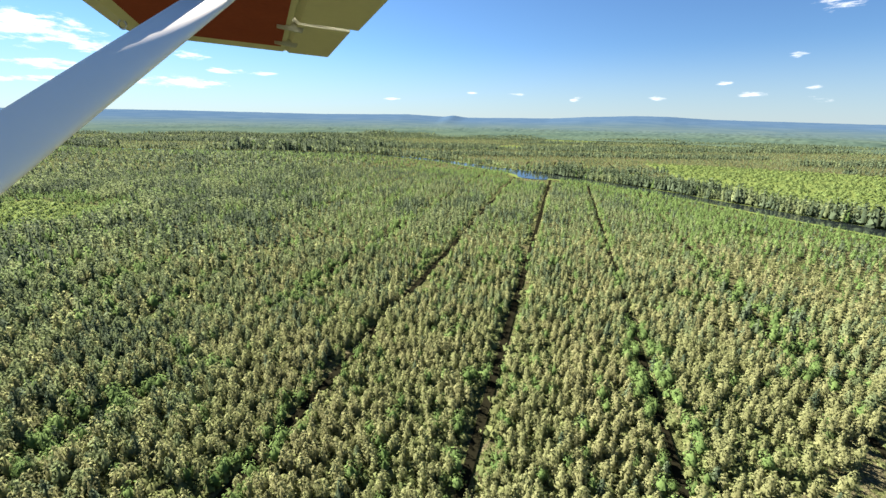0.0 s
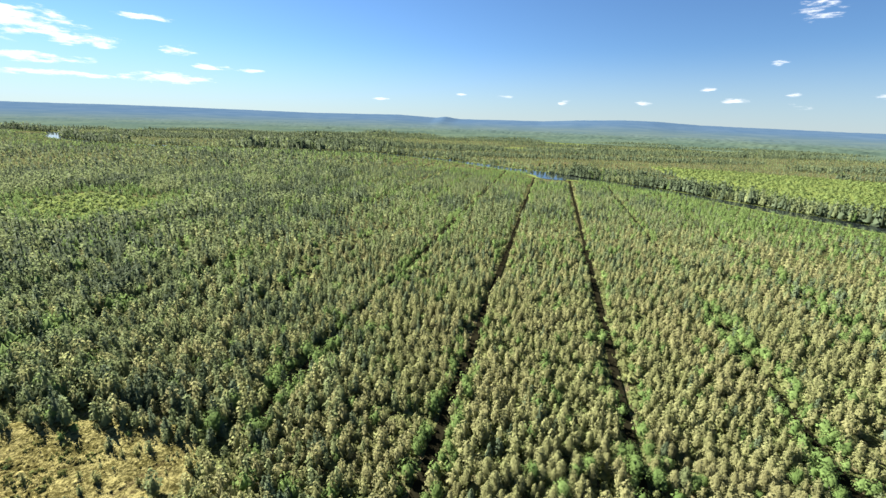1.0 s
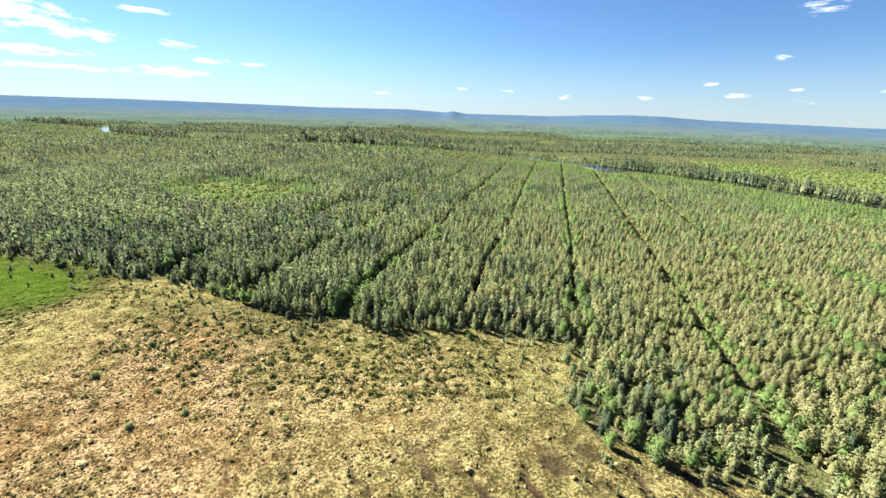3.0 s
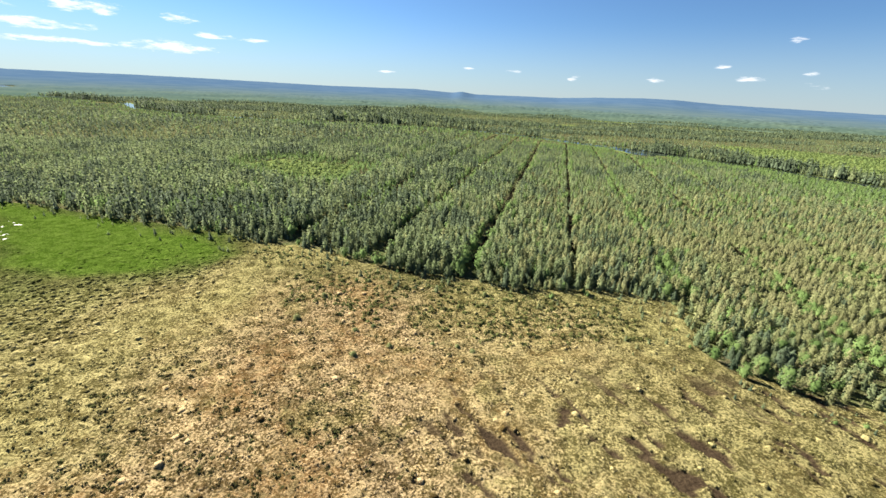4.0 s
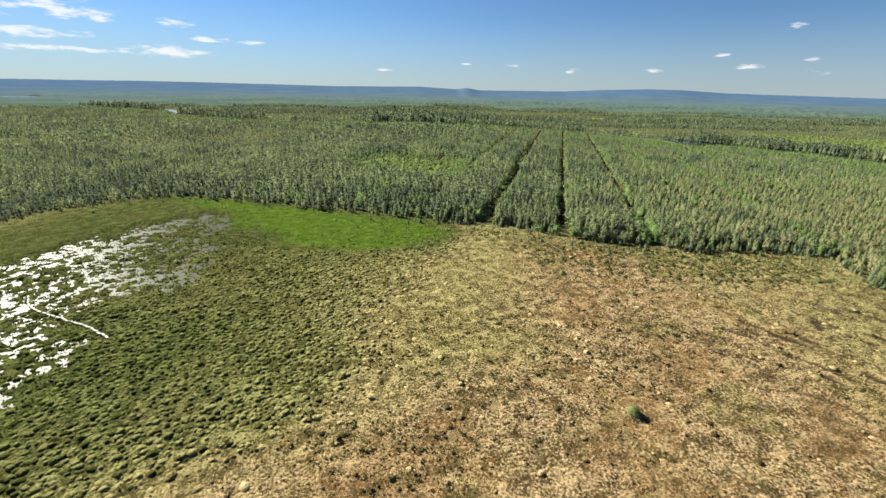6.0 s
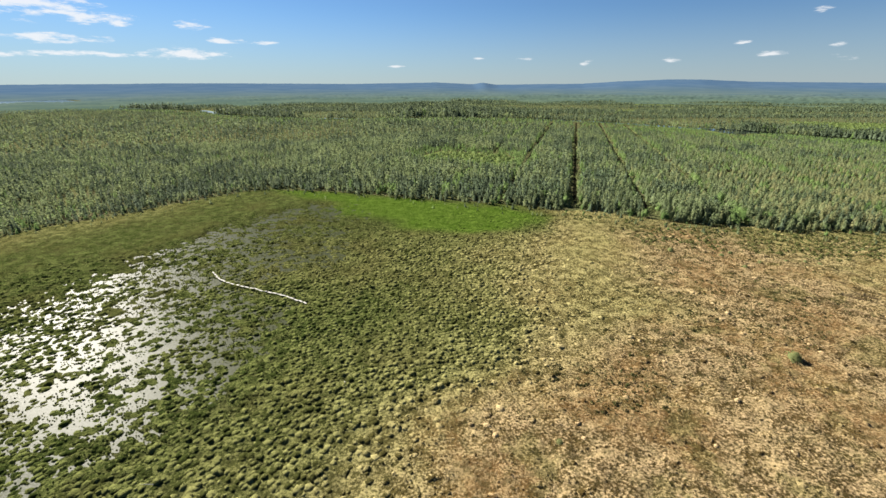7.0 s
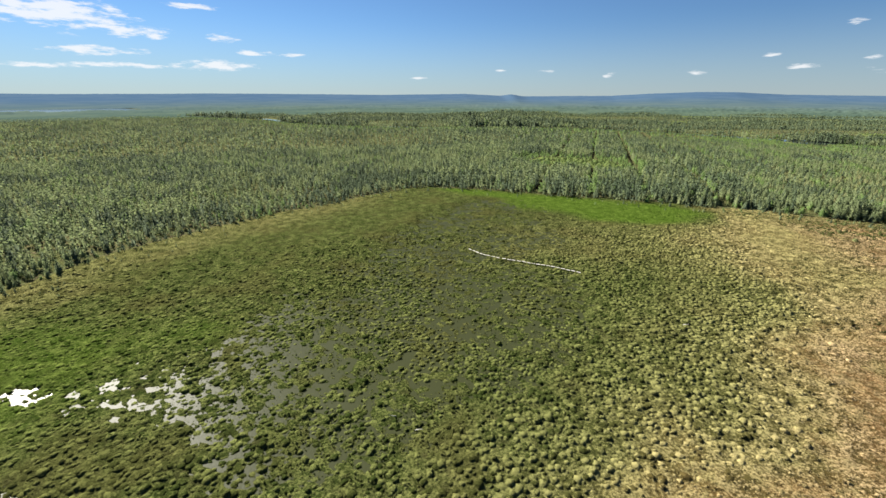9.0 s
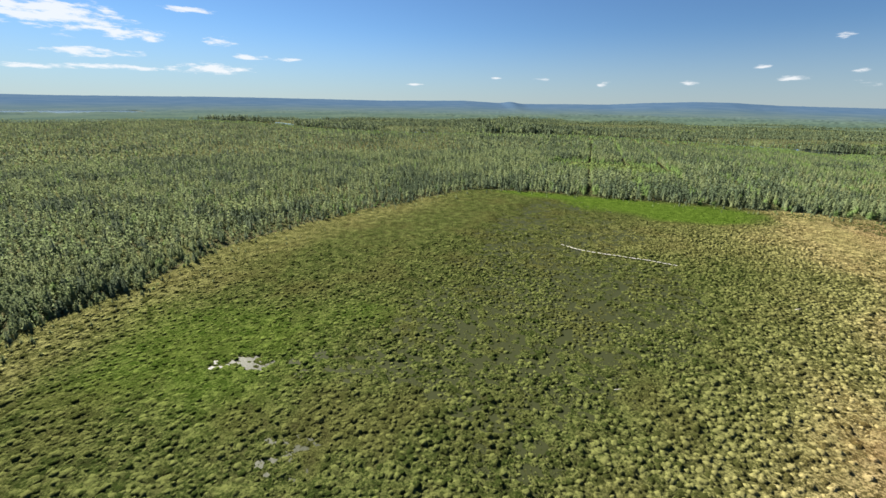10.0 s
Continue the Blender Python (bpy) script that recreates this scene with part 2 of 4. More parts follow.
# ---- plan ----
BOG_EDGE = [(-30, -60), (-57, -7), (-70, -2), (-77, 5), (-80, 14), (-76, 26), (-74, 33), (-91, 39), (-114, 42), (-130, 46),
            (-150, 53), (-173, 66), (-203, 76), (-256, 93), (-300, 107), (-330, 114), (-342, 108), (-367, 81), (-385, 60),
            (-410, 32), (-428, 0), (-437, -45), (-443, -65), (-460, -140), (-300, -240), (-60, -160)]
RIVER = [(330, 20), (262, 95), (225, 165), (205, 208), (188, 250), (168, 295), (138, 345), (103, 388), (68, 432), (0, 525),
         (-90, 592), (-260, 604), (-500, 630), (-640, 730), (-760, 880), (-1000, 960)]
MEADOW = [(238, 400), (263, 507), (326, 483), (400, 440), (560, 330), (420, 190), (330, 130), (262, 190), (234, 240), (232, 310)]
CLEARING = [(-250, 222), (-236, 243), (-212, 232), (-188, 228), (-186, 190), (-204, 184), (-222, 192)]
FIELD_A = [(300, 1150), (420, 1060), (385, 970), (285, 1030)]
FIELD_B = [(135, 822), (185, 834), (168, 752), (115, 745)]
DITCHES = [-271, -240, -209, -174, -142, -109, -77, -47, -14, 19, 51, 86]  # where each crosses y = 100; all lean alike
DITCH_CLEAR = [1.5, 1.6, 2.4, 2.7, 2.8, 2.3, 1.1, 1.0, 1.8, 2.4, 1.2, 0.8]  # half the gap between the trees
DITCH_LEAN = 0.325
WET = [(-372, -82), (-376, -58), (-354, -22), (-350, 8), (-340, 36), (-320, 62), (-300, 88), (-262, 82), (-248, 56), (-270, 34),
       (-282, 0), (-272, -24), (-284, -46), (-300, -70), (-345, -95)]
SEDGE = [(-332, 118), (-256, 96), (-199, 78), (-200, 60), (-222, 46), (-248, 44), (-272, 62), (-300, 92)]
SEDGE_WEST = [(-420, -46), (-383, -36), (-366, -26), (-352, -44), (-372, -64), (-390, -84), (-425, -80)]
CHANNEL = [(-296, -22), (-303, -31), (-312, -39), (-320, -48), (-329, -63), (-335, -75), (-341, -92)]
RUTS = [(-74, 33), (-78, 27), (-82, 20), (-84, 11), (-83, 2), (-80, -8)]
TAN_Y = [-160, -92, -78, -60, -42, -32, -16, 0, 37, 62, 80]
TAN_X = [-350, -296, -270, -256, -242, -233, -217, -224, -206, -190, -182]
FLIGHT, OUT = np.array((-0.934, -0.356)), np.array((-0.356, 0.934))  # along the line over the bog, and square to it
START = np.array((-5.4, -5.0))


def area_distance(x, y, outline):
    """Signed distance to a closed outline, negative inside."""
    best = np.full(x.shape, 1e18)
    inside = np.zeros(x.shape, bool)
    for (ax, ay), (bx, by) in zip(outline, outline[1:] + outline[:1]):
        ex, ey = bx - ax, by - ay
        k = np.clip(((x - ax) * ex + (y - ay) * ey) / (ex * ex + ey * ey), 0, 1)
        best = np.minimum(best, (x - ax - k * ex) ** 2 + (y - ay - k * ey) ** 2)
        if ay != by:
            inside ^= ((ay > y) != (by > y)) & (x < ax + (y - ay) / (by - ay) * ex)
    return np.where(inside, -1, 1) * np.sqrt(best)


def line_distance(x, y, line):
    best = np.full(x.shape, 1e18)
    for (ax, ay), (bx, by) in zip(line, line[1:]):
        ex, ey = bx - ax, by - ay
        k = np.clip(((x - ax) * ex + (y - ay) * ey) / (ex * ex + ey * ey), 0, 1)
        best = np.minimum(best, (x - ax - k * ex) ** 2 + (y - ay - k * ey) ** 2)
    return np.sqrt(best)


def step(v, low, high):
    k = np.clip((v - low) / (high - low), 0, 1)
    return k * k * (3 - 2 * k)


def hashed(i, j, seed):
    """A number from 0 to 1 for each cell of a grid."""
    k = np.sin(i * 127.1 + j * 311.7 + seed * 74.7) * 43758.5453
    return k - np.floor(k)


def value_noise(x, y, size, seed):
    """Smooth noise from 0 to 1 with lumps of that many metres."""
    x, y = x / size, y / size
    i, j = np.floor(x), np.floor(y)
    p, q = x - i, y - j
    p, q = p * p * (3 - 2 * p), q * q * (3 - 2 * q)
    low = hashed(i, j, seed) * (1 - p) + hashed(i + 1, j, seed) * p
    high = hashed(i, j + 1, seed) * (1 - p) + hashed(i + 1, j + 1, seed) * p
    return low * (1 - q) + high * q


def cloudy(x, y, size, seed):
    return value_noise(x, y, size, seed) * 0.55 + value_noise(x, y, size * 0.47, seed + 1) * 0.3 + value_noise(x, y, size * 0.21, seed + 2) * 0.15


def mounds(x, y, size, seed):
    """Rounded hummocks on a jittered grid: height 0 to 1, and a number for each hummock."""
    x, y = x / size, y / size
    i, j = np.floor(x), np.floor(y)
    best, who = np.full(x.shape, 9.0), np.zeros(x.shape)
    for di in (-1, 0, 1):
        for dj in (-1, 0, 1):
            a, b = i + di, j + dj
            big = 0.75 + 0.5 * hashed(a, b, seed + 5)
            d = np.hypot(x - a - hashed(a, b, seed), y - b - hashed(a, b, seed + 3)) / big
            who = np.where(d < best, hashed(a, b, seed + 9), who)
            best = np.minimum(best, d)
    return np.clip(1 - (best / 0.72) ** 2, 0, 1), who


def mesh_of(name, points, faces, materials, index=None, smooth=False, normals=None):
    """A mesh from arrays of points and of faces that all have as many corners; normals: one for each point."""
    mesh = bpy.data.meshes.new(name)
    points, faces = np.asarray(points, np.float32), np.asarray(faces, np.int32)
    count, corners = faces.shape
    mesh.vertices.add(len(points))
    mesh.vertices.foreach_set("co", points.ravel())
    mesh.loops.add(count * corners)
    mesh.loops.foreach_set("vertex_index", faces.ravel())
    mesh.polygons.add(count)
    mesh.polygons.foreach_set("loop_start", np.arange(0, count * corners, corners, dtype=np.int32))
    for mat in materials:
        mesh.materials.append(mat)
    if index is not None:
        mesh.polygons.foreach_set("material_index", np.asarray(index, np.int32))
    mesh.polygons.foreach_set("use_smooth", np.full(count, smooth or normals is not None))
    if normals is not None:
        mesh.attributes.new("custom_normal", "FLOAT_VECTOR", "POINT").data.foreach_set("vector", np.asarray(normals, np.float32).ravel())
    mesh.update(calc_edges=True)
    return mesh


def grid_faces(rows, columns, keep=None):
    i = np.arange(rows * columns).reshape(rows, columns)
    faces = np.stack((i[:-1, :-1], i[:-1, 1:], i[1:, 1:], i[1:, :-1]), -1).reshape(-1, 4)
    return faces if keep is None else faces[keep.ravel()[faces].all(1)]


def tidy(points, faces):
    used = np.unique(faces)
    back = np.zeros(len(points), np.int32)
    back[used] = np.arange(len(used))
    return used, points[used], back[faces]


# ---- ground ----
def graded(low, high, fine, far):
    near = np.arange(low, high + 0.1, fine)
    steps = fine * 1.16 ** np.arange(1, 60)
    out = np.cumsum(steps)
    return np.concatenate((near[0] - out[near[0] - out > -far][::-1], near, near[-1] + out[near[-1] + out < far]))


gx, gy = graded(-540, 330, 9, 4850), graded(-260, 560, 9, 4850)
px, py = np.meshgrid(gx, gy)
inner = area_distance(px, py, BOG_EDGE)
pz = -0.7 * step(-inner, 6, 22) - 0.9 * (1 - step(line_distance(px, py, RIVER), 8, 16))
pz += (cloudy(px, py, 40, 3) - 0.5) * 0.4 * step(inner, 0, 30)
ground = new("ground", mesh_of("ground", np.stack((px, py, pz), -1).reshape(-1, 3), grid_faces(*px.shape), [FLOOR], smooth=True))
tagged(ground, "dark mossy forest floor between the trees", "ground", kind="structure")

# ---- the open bog ----
along, across = np.arange(-110, 480, 0.75), [-150.0, -130.0, -110.0, -92.0, -76.0, -62.0, -50.0, -40.0, -31.0, -23.0, -16.0, -10.0, -6.0]
while across[-1] < 262:
    across.append(across[-1] + 0.60 + max(across[-1] - 40, 0) * 0.0034)
across = np.array(across)
au, av = np.meshgrid(along, across)
bx = START[0] + FLIGHT[0] * au + OUT[0] * av
by = START[1] + FLIGHT[1] * au + OUT[1] * av


def bog_fields(x, y):
    """What grows where on the bog: dry, lawn, wet, straw, mud, and the distance to its edge."""
    edge = area_distance(x, y, BOG_EDGE) + (cloudy(x, y, 14, 21) - 0.5) * 7
    soft = cloudy(x, y, 26, 31)
    lean = (x - np.interp(y, TAN_Y, TAN_X)) + (soft - 0.5) * 34
    dry = step(lean, -14, 16)
    dry = dry * (1 - 0.62 * step(edge + (soft - 0.5) * 30, -30, -4) * step(y, 0, 25)) * (1 - 0.55 * step(x + (soft - 0.5) * 30, -122, -92))
    wet = 1 - step(area_distance(x, y, WET) + (cloudy(x, y, 24, 41) - 0.5) * 40, -10, 8)
    lawn = 1 - step(area_distance(x, y, SEDGE) + (soft - 0.5) * 24, -10, 6)
    lawn = np.maximum(lawn, 0.6 * (1 - step(area_distance(x, y, SEDGE_WEST) + (soft - 0.5) * 30, -16, 8)))
    wet = np.maximum(wet, 0.78 * (1 - step(np.hypot((x + 374) / 7, (y + 90) / 9) + (soft - 0.5) * 0.8, 0.6, 1.2)))
    wet = wet * (1 - 0.45 * lawn)
    bent = x * 0.866 + y * 0.5 + (cloudy(x, y, 13, 53) - 0.5) * 9
    flark = step(0.75 * value_noise((x * 0.5 - y * 0.866) / 6.5, bent, 1.3, 51) + 0.35 * cloudy(x, y, 2.2, 57), 0.68, 0.74)
    flark = flark * step(x, -152, -130) * (1 - step(y, -6, 12))
    cut = (1 - step(line_distance(x, y, CHANNEL) + (cloudy(x, y, 5, 61) - 0.5) * 2.6, 0.3, 0.9)) * step(y, -76, -60)
    cut = cut * step(cloudy(x, y, 11, 63), 0.28, 0.40)
    rut = np.abs(line_distance(x, y, RUTS) - 0.9)
    rut = (1 - step(rut, 0.2, 0.5)) * step(cloudy(x, y, 9, 71), 0.3, 0.5)
    pool = 1 - step(np.hypot((x + 392) / 3.4, (y + 67.3) / 2.0) + (cloudy(x, y, 1.6, 81) - 0.5) * 4.2, 0.7, 1.2)
    east = step(x, -150, -112) * step(y, -60, -10)
    straw = np.maximum(east * (0.4 + 0.5 * soft), (1 - dry) * (1 - step(-edge, 4, 30)) * step(-x, 330, 380) * 0.35)
    straw = np.maximum(straw, 0.64 * np.maximum(step(lean, -62, 16) ** 1.2, 0.42 * step(lean, -130, -20) * step(y, -22, 16)) * (1 - 0.92 * step(lean, 0, 26)) * (1 - step(y, 30, 60)))
    straw = np.maximum(straw, np.exp(-((lean - 15) / 17) ** 2) * 0.9 * step(y, -60, -10))
    return edge, dry, lawn, wet, straw, flark, cut, rut, pool


def bog_height(x, y, fields):
    """The bog's surface between the hummocks, and how much painted shade its hollows take."""
    edge, dry, lawn, wet, straw, flark, cut, rut, pool = fields
    tx, ty = x + (cloudy(x, y, 3.1, 13) - 0.5) * 1.6, y + (cloudy(x, y, 3.1, 15) - 0.5) * 1.6
    lump, who = mounds(tx, ty, 2.3, 11)
    small, _ = mounds(tx, ty, 1.1, 17)
    relief = (0.12 + 0.30 * lump * (0.4 + 0.8 * who) + 0.18 * small) * (1 - 0.5 * lawn)
    z = 0.05 + relief - (0.10 + 0.34 * step(0.6 * cloudy(x, y, 1.9, 83) + 0.4 * cloudy(x, y, 9, 87) + 0.10 * wet + 0.10 * np.exp(-((x + 320) ** 2 + (y + 30) ** 2) / 900) - 0.07 * step(x, -305, -270), 0.43, 0.62)) * wet - 0.35 * flark - 0.5 * cut - 0.16 * rut - 0.6 * pool
    hollow_shade = np.clip((1 - step(lump * 0.7 + small * 0.5, 0.20, 0.85)) * (0.55 - 0.2 * dry) * (1 - 0.8 * lawn) * (1 - 0.5 * straw), 0, 1)
    return z, hollow_shade, lump


fields = bog_fields(bx, by)
edge, dry, lawn, wet, straw, flark, cut, rut, pool = fields
bz, hollow_shade, lump = bog_height(bx, by, fields)
bz -= 0.9 * step(edge, 0.5, 5)
keep = edge < 5.5
faces = grid_faces(*bx.shape, keep=keep)
used, spots, faces = tidy(np.stack((bx, by, bz), -1).reshape(-1, 3), faces)
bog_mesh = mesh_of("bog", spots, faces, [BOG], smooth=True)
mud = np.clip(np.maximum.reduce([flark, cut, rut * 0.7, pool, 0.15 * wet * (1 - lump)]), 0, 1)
for title, parts in (("zone", (dry, lawn, wet)), ("form", (hollow_shade, mud, straw))):
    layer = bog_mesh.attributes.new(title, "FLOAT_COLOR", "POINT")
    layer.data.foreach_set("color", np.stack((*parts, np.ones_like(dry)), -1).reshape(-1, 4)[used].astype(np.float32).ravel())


def moss_hummocks(gap, low_wide, high_wide, low_high, high_high, sides, zone, label):
    """Rounded moss and sedge hummocks over the bog, each a small dome with a dented rim."""
    r = np.random.default_rng(int(gap * 100))
    u, v = np.meshgrid(np.arange(-110, 480, gap), np.arange(2, {"wet": 230, "dry": 130}.get(zone, 150), gap * 0.87))
    u[1::2] += gap / 2
    u, v = (u + r.uniform(-0.5, 0.5, u.shape) * gap).ravel(), (v + r.uniform(-0.5, 0.5, v.shape) * gap).ravel()
    x, y = START[0] + FLIGHT[0] * u + OUT[0] * v, START[1] + FLIGHT[1] * u + OUT[1] * v
    known = bog_fields(x, y)
    e, dr, lw, wt, st, fl, ct, rt, po = known
    foot = np.maximum(bog_height(x, y, known)[0] - 0.03, -0.06)
    tract = step(x - np.interp(y, TAN_Y, TAN_X) + (cloudy(x, y, 26, 31) - 0.5) * 34, -14, 16)
    show = 0.95 - 0.92 * tract - 0.5 * lw - 0.75 * wt * step(cloudy(x, y, 9, 93), 0.3, 0.6)
    if zone == "wet":
        show = step(wt, 0.1, 0.4) * (0.22 + 0.6 * step(cloudy(x, y, 5, 95), 0.40, 0.6) + 0.3 * step(y, -8, 20)) * (1 - 0.25 * np.exp(-((x + 320) ** 2 + (y + 30) ** 2) / 900))
    if zone == "dry":
        show = tract * (0.3 + 0.9 * step(cloudy(x, y, 6, 97), 0.35, 0.65))
    ok = (e < -1.5) & (fl < 0.4) & (ct < 0.4) & (po < 0.3) & (rt < 0.4) & (r.random(len(x)) < show)
    ok &= r.random(len(x)) < 1 - step(v, 95, 150) * (0.75 if zone == "moss" else 0.35)
    x, y, dr, lw, wt, st, foot = (k[ok] for k in (x, y, dr, lw, wt, st, foot))
    n = len(x)
    wide = r.uniform(low_wide, high_wide, n)
    high = r.uniform(low_high, high_high, n) * (1 - 0.4 * lw) * (1 - 0.3 * step(-x, 335, 370))
    turn = np.linspace(0, 2 * math.pi, sides, endpoint=False)[None] + r.random((n, 1)) * 6.28
    rings = []
    for out, up in ((1.0, -0.35), (0.80, 0.55))[:2 if zone == "moss" else 1]:
        rad = wide[:, None] * out * r.uniform(0.72, 1.25, (n, sides))
        rings.append(np.stack((x[:, None] + rad * np.cos(turn), y[:, None] + rad * np.sin(turn),
                               foot[:, None] + high[:, None] * up * r.uniform(0.75, 1.2, (n, sides))), -1))
    tip = np.stack((x, y, foot + high), -1)[:, None]
    pts = np.concatenate((*rings, tip), 1)
    i = np.arange(sides)
    j = (i + 1) % sides
    layers = len(rings)
    f = [np.stack((i + (layers - 1) * sides, j + (layers - 1) * sides, np.full(sides, layers * sides)), 1)]
    if layers == 2:
        f += [np.stack((i, j, j + sides), 1), np.stack((i, j + sides, i + sides), 1)]
    f = np.concatenate(f)
    f = (f[None] + np.arange(n)[:, None, None] * pts.shape[1]).reshape(-1, 3)
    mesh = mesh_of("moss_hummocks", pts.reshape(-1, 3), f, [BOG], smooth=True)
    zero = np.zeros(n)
    # foot of each hummock painted dark, as the shade between neighbours
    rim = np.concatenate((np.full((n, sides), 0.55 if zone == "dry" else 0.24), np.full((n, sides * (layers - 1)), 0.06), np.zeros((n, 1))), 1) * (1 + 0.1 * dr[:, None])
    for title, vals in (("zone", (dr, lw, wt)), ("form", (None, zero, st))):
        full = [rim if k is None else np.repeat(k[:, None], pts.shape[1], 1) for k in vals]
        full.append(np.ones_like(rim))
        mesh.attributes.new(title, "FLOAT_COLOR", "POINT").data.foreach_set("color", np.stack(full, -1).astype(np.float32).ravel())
    return tagged(new("moss_hummocks", mesh), label, "hummocks", kind="stuff")


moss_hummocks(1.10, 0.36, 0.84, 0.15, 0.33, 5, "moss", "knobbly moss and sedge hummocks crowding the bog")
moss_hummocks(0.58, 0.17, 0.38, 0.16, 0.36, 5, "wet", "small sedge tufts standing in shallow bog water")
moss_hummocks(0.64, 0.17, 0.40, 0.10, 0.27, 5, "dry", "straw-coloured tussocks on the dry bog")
bog = tagged(new("bog", bog_mesh), "open bog of peat moss hummocks, straw and green sedge", "bog", kind="structure")

shallow = [(-318 + (x + 318) * 1.12, -5 + (y + 5) * 1.1, 0.02) for x, y in WET]
water = new("water", mesh_of("water", shallow, [np.arange(len(shallow))], [BOG_WATER]))
tagged(water, "shallow dark bog water glinting between the hummocks", "water", kind="structure")


pond = new("pond", mesh_of("pond", [(-392 + 7 * math.cos(k * 0.3927), -67.3 + 5 * math.sin(k * 0.3927), 0.03) for k in range(16)], [np.arange(16)], [POOL_WATER]))
tagged(pond, "small open pool in the green sedge", "pond", kind="structure")
glimpse = new("pond", mesh_of("pond", [(-374 + 11 * math.cos(k * 0.3927), -90 + 12 * math.sin(k * 0.3927), 0.045) for k in range(16)], [np.arange(16)], [POOL_WATER]))
tagged(glimpse, "open water glimpsed between sedge tufts", "pond", kind="structure")


def ribbon(line, half, z):
    """A strip of that half width along a line, with uneven banks."""
    pts = []
    for a, b in zip(line, line[1:]):
        n = max(2, int(math.dist(a, b) / 12))
        pts += [(a[0] + (b[0] - a[0]) * k / n, a[1] + (b[1] - a[1]) * k / n) for k in range(n)]
    pts = np.array(pts + [line[-1]])
    for _ in range(6):
        pts[1:-1] = (pts[:-2] + 2 * pts[1:-1] + pts[2:]) / 4
    t = np.gradient(pts, axis=0)
    t /= np.linalg.norm(t, axis=1)[:, None]
    side = np.stack((-t[:, 1], t[:, 0]), 1)
    wide = half * (0.75 + 0.6 * cloudy(pts[:, 0], pts[:, 1], 60, 5) + 2.2 * np.exp(-np.hypot(pts[:, 0] - 98, pts[:, 1] - 384) / 18))[:, None]
    rows = np.stack((pts - side * wide, pts + side * wide), 1)
    return np.concatenate((rows, np.full((*rows.shape[:2], 1), z)), 2).reshape(-1, 3), grid_faces(len(pts), 2)


tagged(new("river_bank", mesh_of("river_bank", *ribbon(RIVER, 13.5, 0.26), [HERB])), "pale grassy bank beside the river", "bank", kind="structure")
river = tagged(new("river", mesh_of("river", *ribbon(RIVER, 9.5, 0.32), [RIVER_WATER])), "dark narrow river winding between wooded banks", "river", kind="structure")
k = np.linspace(0, 2 * math.pi, 72, endpoint=False)
shore = np.stack((-2100 + 600 * np.cos(k) + 50 * np.sin(3 * k), 1330 + 430 * np.sin(k) + 30 * np.cos(5 * k), np.full(72, 0.9)), 1)
lake = tagged(new("lake", mesh_of("lake", shore, [np.arange(72)], [RIVER_WATER])), "far lake shining beyond the forest", "lake", kind="structure")


# ---- meadow and clearing, low herbs on slightly raised ground ----
def herb_patch(name, outline, size, label):
    xs, ys = [p[0] for p in outline], [p[1] for p in outline]
    x, y = np.meshgrid(np.arange(min(xs) - 8, max(xs) + 8, size), np.arange(min(ys) - 8, max(ys) + 8, size))
    d = area_distance(x, y, outline) + (cloudy(x, y, 18, 91) - 0.5) * 14
    bumps, _ = mounds(x, y, 2.6, 33)
    z = 0.35 + 0.55 * bumps * cloudy(x, y, 9, 37) - 1.2 * step(d, -1, 4)
    f = grid_faces(*x.shape, keep=d < 5)
    _, v, f = tidy(np.stack((x, y, z), -1).reshape(-1, 3), f)
    return tagged(new(name, mesh_of(name, v, f, [HERB], smooth=True)), label, name, kind="stuff")


herb_patch("meadow", MEADOW, 2.2, "bright green overgrown meadow beyond the river")
herb_patch("field", FIELD_A, 5.0, "pale green hay field far off in the forest")
herb_patch("field", FIELD_B, 5.0, "pale green hay field far off in the forest")
herb_patch("clearing", CLEARING, 1.2, "small grassy clearing among the pines")

# near-black: wet peat with the ditch's shadow put into its colour
SHADED_PEAT = plain_material("shaded_wet_peat", (0.005, 0.005, 0.003), (0.0175, 0.016, 0.009), 0.8, 0.9)
for i, x0 in enumerate(DITCHES):
    ys = np.arange(20, 520, 4.0)
    xs = x0 + DITCH_LEAN * (ys - 100)
    ok = (area_distance(xs, ys, BOG_EDGE) > 12) & (line_distance(xs, ys, RIVER) > 22)
    run = [(float(a), float(b)) for a, b in zip(xs[ok], ys[ok])]
    ditch = new("ditch_%d" % (i + 1), mesh_of("ditch", *ribbon(run[::3] + run[-1:], 0.75, 0.24), [SHADED_PEAT]))
    tagged(ditch, "straight dark drainage ditch through the forest", "ditch", kind="structure")
k = np.linspace(0, 2 * math.pi, 40, endpoint=False)
mere = np.stack((93 + 15 * np.cos(k) + 2 * np.sin(3 * k), 378 + 21 * np.sin(k) + 2 * np.cos(2 * k), np.full(40, 0.42)), 1)
tagged(new("river_pool", mesh_of("river_pool", mere, [np.arange(40)], [RIVER_WATER])), "open pool of the river reflecting the sky", "pool", kind="structure")

# ---- far forest and hills ----
arc = np.radians(np.linspace(-66, 66, 640))
reach = [1250.0]
while reach[-1] < 2700:
    reach.append(reach[-1] * 1.012)
fa, fr = np.meshgrid(arc, np.array(reach))
fx, fy = -180 + fr * np.sin(fa), -60 + fr * np.cos(fa)
crowns, _ = mounds(fx, fy, 8.0, 7)
fz = 2.0 + 4.0 * crowns * (0.5 + cloudy(fx, fy, 160, 19)) + 6 * step(cloudy(fx, fy, 260, 23), 0.52, 0.7) * cloudy(fx, fy, 30, 29)
fz *= 0.25 + 0.75 * step(fr, 1250, 1700)
